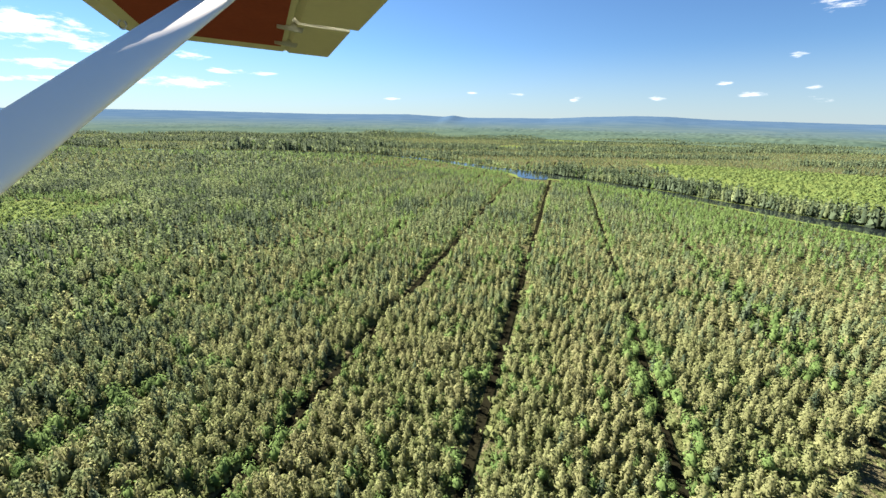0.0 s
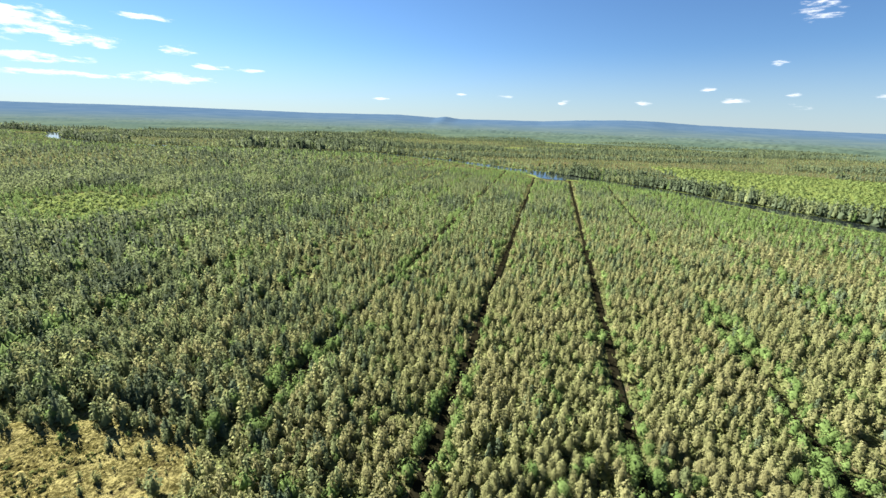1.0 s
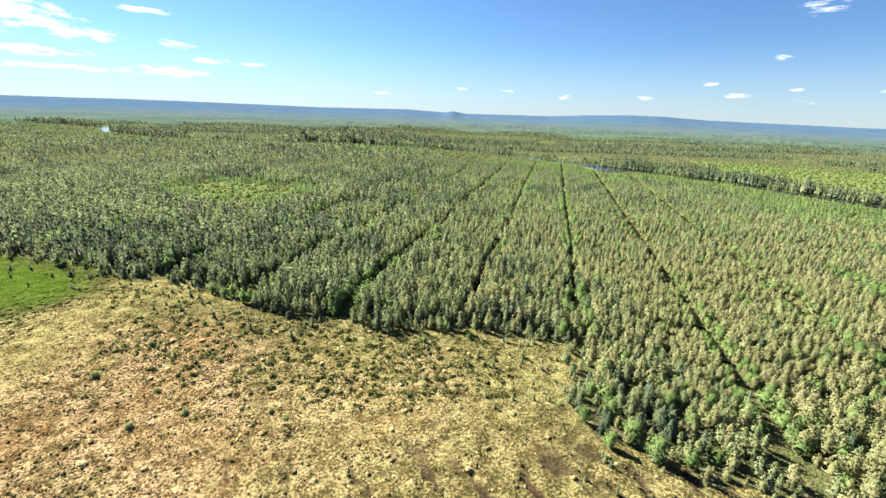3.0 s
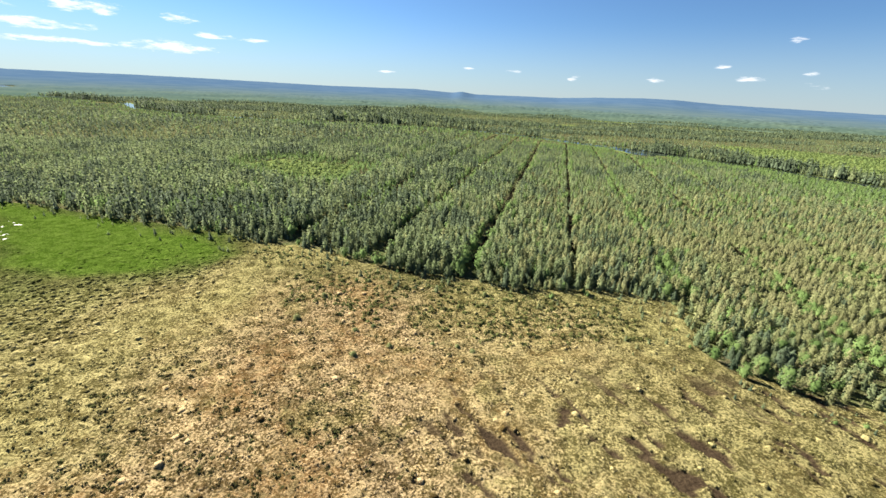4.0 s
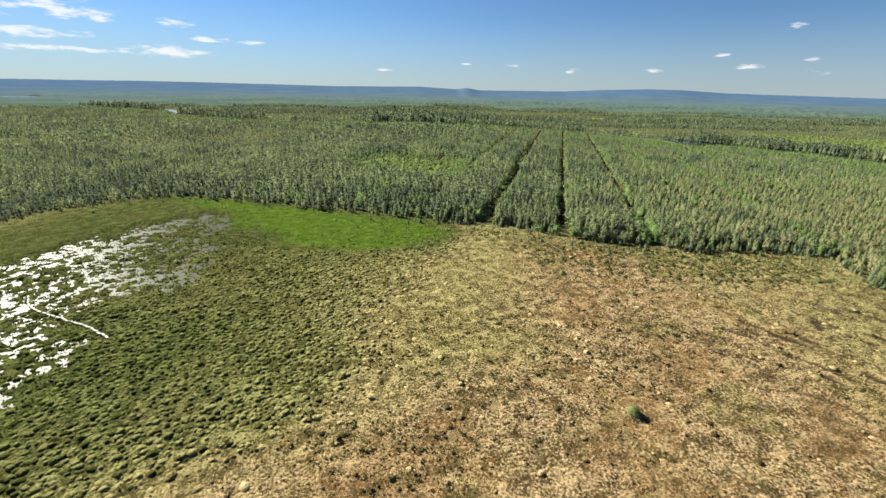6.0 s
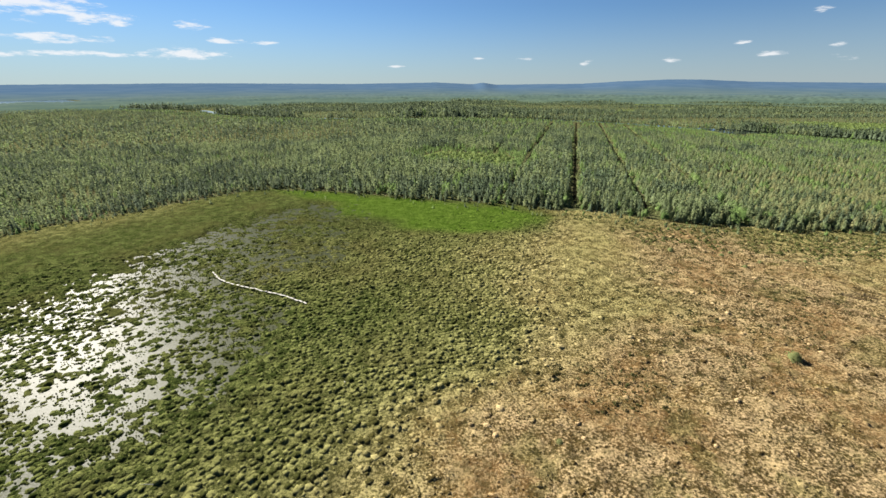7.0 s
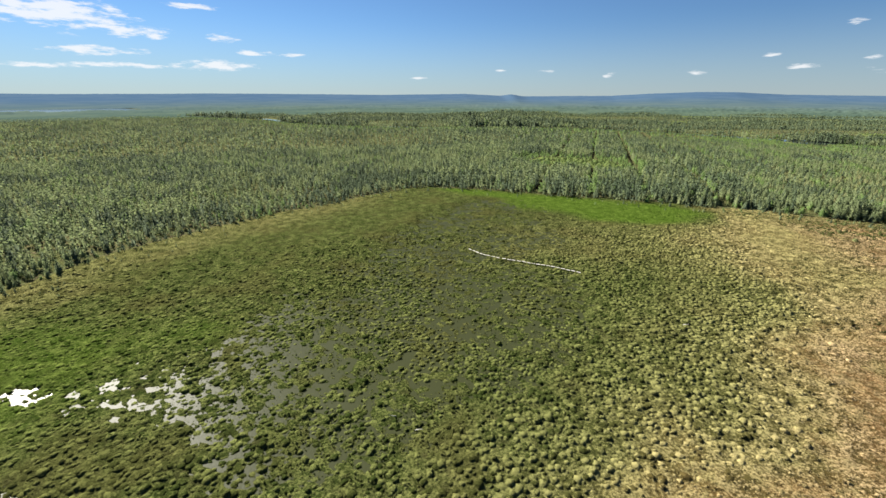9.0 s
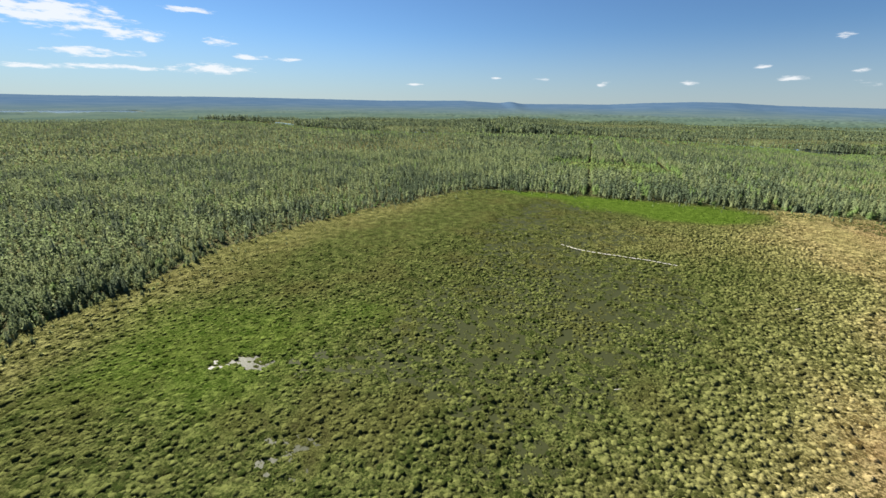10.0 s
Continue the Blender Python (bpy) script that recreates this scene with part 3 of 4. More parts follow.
fz -= 16 * (1 - step(np.hypot((fx + 2100) / 620, (fy - 1330) / 450), 1.0, 1.06))
far = new("far_forest", mesh_of("far_forest", np.stack((fx, fy, fz), -1).reshape(-1, 3), grid_faces(*fx.shape), [HAZY_FOREST], smooth=True))
tagged(far, "far unbroken forest canopy on the plain", "forest", kind="stuff")

SKY_AZ = [-70, -44, -31, -23, -11, -0.5, 4.4, 5.2, 5.8, 6.6, 7.4, 12.4, 18, 22, 27.6, 31, 35.6, 41, 48, 70]
SKY_EL = [0.2, 0.15, 0.25, 0.25, 0.17, 0.30, 0.08, 0.22, 0.26, 0.10, 0.02, 0.06, 0.08, 0.32, 0.50, 0.48, 0.22, 0.12, 0.0, 0.0]
ha, hr = np.meshgrid(np.radians(np.linspace(-72, 72, 420)), np.linspace(2300, 4650, 24))
hx, hy = -180 + hr * np.sin(ha), -60 + hr * np.cos(ha)
top = 50 + 4650 * np.tan(np.radians(np.interp(np.degrees(ha), SKY_AZ, SKY_EL)))
rise = step(hr, 2100, 4650)
hz = top * rise * (0.97 + 0.06 * cloudy(hx, hy, 420, 43)) + 5 * cloudy(hx, hy, 22, 47) * rise
hills = new("distant_hills", mesh_of("distant_hills", np.stack((hx, hy, hz), -1).reshape(-1, 3), grid_faces(*hx.shape), [HAZY_FOREST], smooth=True))
tagged(hills, "long low wooded hills, blue haze in their colour", "hills", kind="structure")


# ---- trees ----
def crown_shape(kind, count, size, seed):
    """Leaf clumps of a tree one metre high, as loose triangles round a trunk."""
    r = np.random.default_rng(seed)
    k = (np.arange(count) + r.random(count)) / count
    if kind == "bush":
        z = 0.04 + 0.92 * k
        wide = 0.62 * np.sqrt(np.clip(1 - z * z, 0.03, 1))
    elif kind == "spruce":
        z = 0.08 + 0.90 * k
        wide = 0.205 * (1.0 - z) ** 0.85 + 0.014
    elif kind == "birch":
        z = 0.16 + 0.82 * k
        wide = 0.30 * np.sqrt(np.clip(1 - ((z - 0.56) / 0.44) ** 2, 0.03, 1))
    else:
        z = 0.14 + 0.85 * k
        wide = 0.175 * np.clip(1 - ((z - 0.38) / 0.64) ** 2, 0.05, 1) ** 0.75
    wide *= 0.75 + 0.45 * r.random(count)
    turn = 2.399963 * np.arange(count) + r.normal(0, 0.5, count)
    bulge = 1 + 0.28 * np.sin(2 * turn + seed) * np.sin(9 * z + seed)
    dist = wide * bulge * np.sqrt(0.4 + 0.6 * r.random(count))
    centre = np.stack((dist * np.cos(turn), dist * np.sin(turn), z + r.normal(0, 0.012, count)), 1)
    rise = {"spruce": 0.55, "birch": 0.0, "bush": 0.2}.get(kind, 0.35)
    face = np.stack((np.cos(turn), np.sin(turn), rise + (1.6 if kind in ("birch", "bush") else 0.9) * (z - 0.45)), 1)
    shade = face + (0, 0, 0.85) + r.normal(0, 0.22, face.shape)
    shade /= np.linalg.norm(shade, axis=1)[:, None]
    face += r.normal(0, 0.38, face.shape)
    face /= np.linalg.norm(face, axis=1)[:, None]
    along = np.cross(face, np.cross((0, 0, 1.0), face) + r.normal(0, 0.4, face.shape))
    along /= np.linalg.norm(along, axis=1)[:, None]
    cross = np.cross(face, along)
    s = size * (0.7 + 0.6 * r.random(count))[:, None] * (1.15 - 0.55 * z)[:, None]
    tris = np.stack((centre + along * s * 1.05, centre - along * s * 0.6 + cross * s * 0.8, centre - along * s * 0.55 - cross * s * 0.8), 1)
    return tris.reshape(-1, 3), np.arange(count * 3).reshape(-1, 3), np.repeat(shade, 3, 0)


CORES = {  # height, width and rise of the shading at each ring of the dense heart of a crown, and its greatest half width
    "pine": (((0.13, 0.62, 0.0), (0.38, 1.0, 0.35), (0.72, 0.62, 0.8)), 0.100),
    "spruce": (((0.07, 1.0, 0.35), (0.34, 0.68, 0.45), (0.68, 0.34, 0.55)), 0.130),
    "birch": (((0.18, 0.60, -0.2), (0.48, 1.0, 0.25), (0.80, 0.74, 1.1)), 0.175),
    "bush": (((0.0, 0.95, 0.1), (0.40, 1.0, 0.5), (0.75, 0.62, 1.1)), 0.40),
}


def crown_core(kind, sides, rings, seed):
    """The dense heart of a crown: a closed, uneven shell inside the outer leaves."""
    r = np.random.default_rng(seed + 500)
    levels, half = CORES[kind]
    levels = {3: levels, 2: (levels[0], levels[1]), 1: ((0.14, 0.92, 0.5),)}[rings]
    pts, shade = [], []
    for z, w, rise in levels:
        a = 2 * math.pi * (np.arange(sides) + r.random()) / sides + r.normal(0, 0.15, sides)
        rad = half * w * r.uniform(0.72, 1.2, sides)
        pts.append(np.stack((rad * np.cos(a), rad * np.sin(a), z + r.normal(0, 0.03, sides)), 1))
        shade.append(np.stack((np.cos(a), np.sin(a), np.full(sides, rise + 0.85)), 1))
    pts, shade = np.concatenate((*pts, [(r.normal(0, 0.02), r.normal(0, 0.02), 0.86)])), np.concatenate((*shade, [(0, 0, 1.0)]))
    shade /= np.linalg.norm(shade, axis=1)[:, None]
    tris = []
    for k in range(len(levels) - 1):
        for i in range(sides):
            a, b = k * sides + i, k * sides + (i + 1) % sides
            tris += [(a, b, b + sides), (a, b + sides, a + sides)]
    top = (len(levels) - 1) * sides
    tris += [(top + i, top + (i + 1) % sides, len(pts) - 1) for i in range(sides)]
    return pts, np.array(tris), shade


def trunk_shape(sides, thick, top):
    k = np.linspace(0, 2 * math.pi, sides, endpoint=False)
    ring = np.stack((np.cos(k) * thick, np.sin(k) * thick, np.full(sides, -0.02)), 1)
    pts = np.concatenate((ring, [(0.004, 0.006, top)]))
    return pts, np.array([(i, (i + 1) % sides, sides) for i in range(sides)])


def full_crown(kind, count, size, seed, rings):
    """A crown's heart and its outer leaves together."""
    core, ct, cs = crown_core(kind, 6 if rings == 3 else 5, rings, seed)
    leaf, tri, shade = crown_shape(kind, count, size, seed)
    return np.concatenate((core, leaf)), np.concatenate((ct, tri + len(core))), np.concatenate((cs, shade))


def tree_shape(kind, count, size, seed, sides=3, rings=0):
    leaf, tri, shade = full_crown(kind, count, size, seed, rings) if rings else crown_shape(kind, count, size, seed)
    if not sides:
        return leaf, tri, np.zeros(len(tri)), shade
    wood, wt = trunk_shape(sides, 0.014, 0.8)
    round_off = wood * (1, 1, 0) + (0, 0, 0.001)
    round_off /= np.linalg.norm(round_off, axis=1)[:, None]
    return (np.concatenate((leaf, wood)), np.concatenate((tri, wt + len(leaf))), np.r_[np.zeros(len(tri)), np.ones(len(wt))],
            np.concatenate((shade, round_off)))


def stand(name, kind, mats, x, y, high, count, size, label, sides=3, rings=0):
    """Many trees of one kind in one mesh."""
    points, faces, index, tints, normals, base = [], [], [], [], [], 0
    r = np.random.default_rng(len(x))
    choice = r.integers(0, 6, len(x))
    for variant in range(6):
        pick = np.flatnonzero(choice == variant)
        if not len(pick):
            continue
        v, f, m, q = tree_shape(kind, count, size, variant * 7 + len(name), sides, rings)
        turn = r.random(len(pick)) * 6.283
        c, s = np.cos(turn)[:, None], np.sin(turn)[:, None]
        h = high[pick][:, None]
        w = h * ((0.95 + 0.5 * r.random(len(pick))) * (1.25 - 0.04 * np.clip(high[pick], 2, 10)))[:, None]
        lean = r.normal(0, 0.035, (2, len(pick), 1)) * h
        p = np.stack((x[pick][:, None] + w * (v[:, 0] * c - v[:, 1] * s) + lean[0] * v[:, 2], y[pick][:, None] + w * (v[:, 0] * s + v[:, 1] * c) + lean[1] * v[:, 2],
                      h * v[:, 2] + 0 * c), -1)
        points.append(p.reshape(-1, 3))
        normals.append(np.stack((q[:, 0] * c - q[:, 1] * s, q[:, 0] * s + q[:, 1] * c, q[:, 2] + 0 * c), -1).reshape(-1, 3))
        faces.append((f[None] + np.arange(len(pick))[:, None, None] * len(v) + base).reshape(-1, 3))
        index.append(np.tile(m, len(pick)))
        tints.append(np.repeat(r.random(len(pick)), len(v)))
        base += len(pick) * len(v)
    ob = new(name, mesh_of(name, np.concatenate(points), np.concatenate(faces), mats, np.concatenate(index), normals=np.concatenate(normals)))
    ob.data.attributes.new("tint", "FLOAT", "POINT").data.foreach_set("value", np.concatenate(tints).astype(np.float32))
    return tagged(ob, label, "trees", kind="stuff")


def strewn(spacing, near, far_off, seed):
    """Jittered places at that spacing, in front of the flight line, from near to far_off metres from it."""
    r = np.random.default_rng(seed)
    x, y = np.meshgrid(np.arange(-1500, 1500, spacing), np.arange(-180, 1350, spacing * 0.87))
    x[1::2] += spacing / 2
    x = (x + r.uniform(-0.46, 0.46, x.shape) * spacing).ravel()
    y = (y + r.uniform(-0.46, 0.46, y.shape) * spacing).ravel()
    u = (x - START[0]) * FLIGHT[0] + (y - START[1]) * FLIGHT[1]
    v = (x - START[0]) * OUT[0] + (y - START[1]) * OUT[1]
    d = np.hypot(u - np.clip(u, 0, 372), v)
    left = np.degrees(np.arctan2(x + 351, y + 137))
    right = np.degrees(np.arctan2(x + 5, y + 5))
    ok = (v > 1) & (d >= near) & (d < far_off) & (left > -53) & (right < 54)
    return x[ok], y[ok], d[ok]


def past_river(x, y):
    return y > np.interp(x, [p[0] for p in RIVER[::-1]], [p[1] for p in RIVER[::-1]])


def forest_rule(x, y, seed):
    """Where trees stand, of which kind (0 pine, 1 dry pine, 2 spruce, 3 birch) and how high."""
    r = np.random.default_rng(seed)
    n = len(x)
    bog_d = area_distance(x, y, BOG_EDGE) + (cloudy(x, y, 14, 21) - 0.5) * 7
    river_d = line_distance(x, y, RIVER)
    meadow_d = area_distance(x, y, MEADOW) + (cloudy(x, y, 18, 91) - 0.5) * 14
    clear_d = area_distance(x, y, CLEARING) + (cloudy(x, y, 18, 91) - 0.5) * 14
    u0 = x - DITCH_LEAN * (y - 100)
    each = np.array([np.abs(u0 - k + (cloudy(x, y, 22, 5 + i) - 0.5) * 3.6) for i, k in enumerate(DITCHES)])
    clear_half = np.array(DITCH_CLEAR)[each.argmin(0)]
    ditch_d = each.min(0)
    beside = np.where((y < 530) & (river_d > 25), ditch_d * (0.7 + 0.6 * cloudy(x, y, 30, 107) + 1.1 * step(cloudy(x, y, 17, 109), 0.52, 0.6) * (1 - step(y, 130, 210))), 99)
    gap = cloudy(x, y, 34, 101)
    ok = (bog_d > -15) & (river_d > 9 + np.where(past_river(x, y), 0, 7 * step(-y, -330, -200))) & (np.hypot((x + 755) / 45, (y - 860) / 65) > 1) & (np.hypot((x - 90) / 22, (y - 368) / 40) > 1) & (meadow_d > 2) & (clear_d > 1) & (beside > clear_half * r.uniform(0.85, 1.3, n))
    ok &= (area_distance(x, y, FIELD_A) > 0) & (area_distance(x, y, FIELD_B) > 0)
    ok &= r.random(n) < np.where(bog_d < 0.5, 0.42 * np.exp(bog_d / 8), np.where(bog_d < 5, 0.7, 1.0)) * np.where(gap < 0.3, 0.7, 1.0)
    beyond = past_river(x, y)
    near_bank = 1 - step(river_d + (cloudy(x, y, 60, 161) - 0.5) * 80, 45, 110)
    birch = 0.06 - 0.03 * step(-x, 180, 260) + 0.85 * near_bank * ~beyond + 0.75 * (beside < 4.2) * (cloudy(x, y, 26, 111) > 0.47) + 0.85 * (clear_d < 18)
    birch += 0.15 * step(cloudy(x, y, 70, 121), 0.56, 0.7) * (1 - 0.6 * step(-x, 180, 260))
    birch *= np.where(y > 480, 0.6, 1.0)
    spruce = 0.10 + 0.22 * step(y, 260, 420) + 0.42 * np.exp(-np.clip(bog_d, 0, 99) / 30.0) * (x < -160) * (1 - 0.9 * step(-x, 325, 360))  + 0.3 * step(cloudy(x, y, 90, 131), 0.55, 0.7) + 0.75 * step(cloudy(x, y, 20, 133), 0.55, 0.68)
    spruce = np.where(beyond & (river_d < 34), 0.25 + 0.65 * step(cloudy(x, y, 45, 165), 0.42, 0.52), spruce * np.where(beyond, 0.8, 1.0))
    spruce = spruce * (1 - 0.7 * step(x, -90, -50) * (1 - step(y, 150, 230)))
    dryness = np.clip(step(x * 0.9 - y * 0.25, -170, -30), 0, 1) * (1 - step(y, 100, 200)) * (0.6 + 0.4 * step(cloudy(x, y, 60, 141), 0.3, 0.6))
    ok &= r.random(n) < 1 - 0.24 * dryness * (0.7 + 0.6 * cloudy(x, y, 12, 145))
    belt = step(value_noise(x * 0.16 + y * 0.05, y, 46, 171), 0.55, 0.68) * beyond * step(y, 360, 430)
    spruce = np.maximum(spruce, 0.9 * belt)
    birch = birch * (1 - belt)
    q = r.random(n)
    kind = np.where(q < birch, 3, np.where(q < birch + spruce * (1 - dryness * 0.6), 2, np.where(r.random(n) < dryness, 1, 0)))
    high = np.where(kind == 3, 7.2, np.where(kind == 2, 8.8, 8.0)) * r.uniform(0.66, 1.25, n) * (0.58 + 0.33 * step(-x, 25, 150))
    high *= np.where(beyond & (river_d < 34), (1.25 + 0.75 * step(cloudy(x, y, 45, 165), 0.40, 0.56)) * (1 - 0.12 * step(-x, 60, 200)), 1.0) * (0.62 + 0.5 * cloudy(x, y, 45, 151) + 0.42 * cloudy(x, y, 17, 153))
    high *= np.where(beyond & (river_d > 40), 0.72 + 0.62 * belt, 1.0)
    high *= 1 - 0.28 * step(-x, 320, 370)
    high *= np.where(clear_d < 16, 0.55, 1.0)
    high *= np.where(y > 300, 0.85 + 0.2 * step(cloudy(x, y, 130, 163), 0.52, 0.62), 1.0)
    high *= np.where(bog_d < 7, r.uniform(0.35, 1.0, n), 1.0) * np.where(bog_d < 0.5, 0.45, 1.0)
    high *= np.where(~beyond & (river_d < 50), 0.8, 1.0)
    high *= np.where(beyond & ((river_d < 34) | (belt > 0.5)), 1.0, 0.72)
    return ok, kind, high



def woods_behind():
    """Thin woods round the side of the bog that the camera never faces."""
    r = np.random.default_rng(15)
    x, y = np.meshgrid(np.arange(-640, 330, 8.5), np.arange(-420, 40, 8.5))
    x, y = (x + r.uniform(-4, 4, x.shape)).ravel(), (y + r.uniform(-4, 4, y.shape)).ravel()
    v = (x - START[0]) * OUT[0] + (y - START[1]) * OUT[1]
    ok = (v < 0) & (area_distance(x, y, BOG_EDGE) > 3)
    stand("pine_trees", "pine", KINDS[0][1], x[ok], y[ok], r.uniform(4, 7, ok.sum()), 2, 0.16, SAID[0], 0, 1)


KINDS = [("pine", [PINE, BARK]), ("pine", [DRY, BARK]), ("spruce", [SPRUCE, BARK]), ("birch", [BIRCH, PALE_BARK])]
TITLES = ["pine_trees", "dry_pine_trees", "spruce_trees", "birch_trees"]
SAID = ["slender grey-green bog pines standing close together", "sparse yellowish bog pines with thin crowns",
        "dark narrow spruces among the pines", "bright green leafy birches among the pines"]


def part(name, mesh, parent, label=""):
    ob = new(name, mesh)
    ob.parent = parent
    return tagged(ob, label)


def single_tree(name, kind, mats, seed, label):
    """One tree a metre high, with its trunk, limbs and crown."""
    root = tagged(new(name), label, "tree", "trees near the bog")
    wood, wt = trunk_shape(7, 0.013, 0.93)
    r = np.random.default_rng(seed)
    pts, tris = [wood], [wt]
    for k in range(9):
        z, a = 0.25 + 0.07 * k, 2.4 * k
        reach = (0.11 if kind != "birch" else 0.16) * (1.1 - z)
        base = np.array((0.004, 0.004, z))
        tip = base + (reach * math.cos(a), reach * math.sin(a), 0.05)
        n = sum(len(p) for p in pts)
        pts.append(np.array((base + (0, 0, 0.006), base - (0.004, 0, 0.004), base + (0.004, 0.002, -0.004), tip)))
        tris.append(np.array(((0, 1, 3), (1, 2, 3), (2, 0, 3))) + n)
    part("trunk", mesh_of("trunk", np.concatenate(pts), np.concatenate(tris), [mats[1]], smooth=True), root)
    leaf, tri, shade = full_crown(kind, 420, 0.034, seed, 3)
    part("crown", mesh_of("crown", leaf, tri, [mats[0]], normals=shade), root)
    return root


SINGLES = ["pine_tree", "pine_tree", "spruce_tree", "birch_tree"]
ALONE = ["slender grey-green bog pine in the stand", "thin yellowish bog pine in the stand",
         "dark narrow spruce among the pines", "bright green birch among the pines"]
models = [[single_tree(SINGLES[i], *KINDS[i], 40 + 9 * i + v, ALONE[i]) for v in range(3)] for i in range(4)]
first = {}
for place, spacing, near, far_off, count, size, sides, rings in (("near", 1.62, 0, 112, 68, 0.066, 3, 2), ("next", 2.1, 112, 160, 38, 0.086, 3, 2),
                                                                 ("middle", 2.75, 160, 430, 11, 0.125, 0, 1), ("far", 5.4, 430, 1290, 4, 0.20, 0, 1)):
    x, y, d = strewn(spacing, near, far_off, int(spacing * 100))
    ok, kind, high = forest_rule(x, y, int(near) + 5)
    if place == "near":
        # the trees nearest to the flight line stand singly
        close = np.flatnonzero(ok & (x > -75) & (x < 70) & (d > 30))
        close = close[np.argsort(d[close])][:300]
        r = np.random.default_rng(3)
        for k in close:
            i, v = int(kind[k]), int(r.integers(0, 3))
            h, w = float(high[k]), float(high[k] * r.uniform(1.1, 1.6))
            m = pose(float(x[k]), float(y[k]), 0, r.normal(0, 1.5), r.normal(0, 1.5), r.uniform(0, 360)) @ Matrix.Diagonal((w, w, h, 1))
            first.setdefault((i, v), m)
            if first[i, v] is not m:
                copy_thing(models[i][v], m)
        for k, (bx_, by_) in enumerate(((-66, 41), (-64, 36), (-70, 43), (-62, 43), (-71, 38), (-73, 16), (-75, 3), (-77, 9), (-72, 10), (-71, 4), (-66, 39), (-69, 0))):
            h = float(r.uniform(3.2, 5.4))
            copy_thing(models[3][k % 3], pose(bx_, by_, 0, 0, 0, 40 * k) @ Matrix.Diagonal((h * 1.25, h * 1.25, h, 1)))
        for (i, v), m in first.items():
            models[i][v].matrix_basis = m
        ok[close] = False
    for i in range(4):
        pick = ok & (kind == i)
        if pick.sum():
            h = high[pick] * (1.1 if place == "far" else 1.0)
            stand(TITLES[i], *KINDS[i], x[pick], y[pick], h, count, size, SAID[i], sides, rings)


woods_behind()


# ---- shrubs ----
def scatter(name, mats, outline, spacing, low, high_to, kind, count, size, label, seed, patchy=0.0, rings=0):
    r = np.random.default_rng(seed)
    xs, ys = [p[0] for p in outline], [p[1] for p in outline]
    x, y = np.meshgrid(np.arange(min(xs), max(xs), spacing), np.arange(min(ys), max(ys), spacing))
    x = (x + r.uniform(-0.5, 0.5, x.shape) * spacing).ravel()
    y = (y + r.uniform(-0.5, 0.5, y.shape) * spacing).ravel()
    ok = (area_distance(x, y, outline) < 0) & (0.55 * cloudy(x, y, 16, seed) + 0.45 * cloudy(x, y, 4.5, seed + 1) > patchy) & (r.random(len(x)) < 0.8)
    if name == "undergrowth":
        ok &= np.min([np.abs(x - DITCH_LEAN * (y - 100) - k) for k in DITCHES], axis=0) > 1.8
    return stand(name, kind, mats, x[ok], y[ok], r.uniform(low, high_to, ok.sum()), count, size, label, 0, rings)


scatter("willow_shrubs", [WILLOW, BARK], MEADOW, 3.6, 0.9, 2.6, "bush", 14, 0.34, "low bright green willow shrubs over the meadow", 5, 0.35)
scatter("willow_shrubs", [WILLOW, BARK], CLEARING, 2.6, 0.8, 2.6, "bush", 16, 0.34, "low bright green willow shrubs in the clearing", 6, 0.35)
HEATH_A = [(-192, 66), (-150, 50), (-112, 40), (-84, 34), (-86, 16), (-120, 12), (-140, 18), (-172, 28)]
HEATH_B = [(-205, 18), (-150, 34), (-120, 2), (-150, -30), (-215, -45), (-235, -30)]
HEATH_C = [(-203, 6), (-186, 10), (-165, 4), (-148, -8), (-158, -30), (-190, -38), (-212, -26), (-213, -8)]
scatter("dwarf_shrubs", [HEATH, BARK], HEATH_C, 0.95, 0.22, 0.62, "bush", 13, 0.42, "dark brown heath clumps crowding the dry bog", 9, 0.45)
scatter("dwarf_shrubs", [SHRUB, BARK], HEATH_A, 1.1, 0.30, 1.0, "bush", 13, 0.40, "dark green dwarf shrubs dotted over the dry bog", 7, 0.41)
scatter("dwarf_shrubs", [HEATH, BARK], HEATH_B, 1.05, 0.22, 0.66, "bush", 13, 0.40, "dark heath clumps dotted over the dry bog", 8, 0.47)
HEATH_D = [(-230, -31), (-205, -38), (-203, -48), (-216, -49), (-226, -43)]
scatter("dwarf_shrubs", [HEATH, BARK], HEATH_D, 0.8, 0.25, 0.7, "bush", 13, 0.40, "dark heath clumps in streaks on the dry bog", 10, 0.46)

UNDER = [(-78, 44), (-62, 16), (-40, 6), (0, 22), (40, 34), (66, 50), (48, 112), (-10, 104), (-80, 84), (-100, 60)]
scatter("undergrowth", [BUSH, BARK], UNDER, 1.05, 0.5, 1.6, "bush", 8, 0.30, "low shrubs and saplings between the bog pines", 12, 0.34, 1)


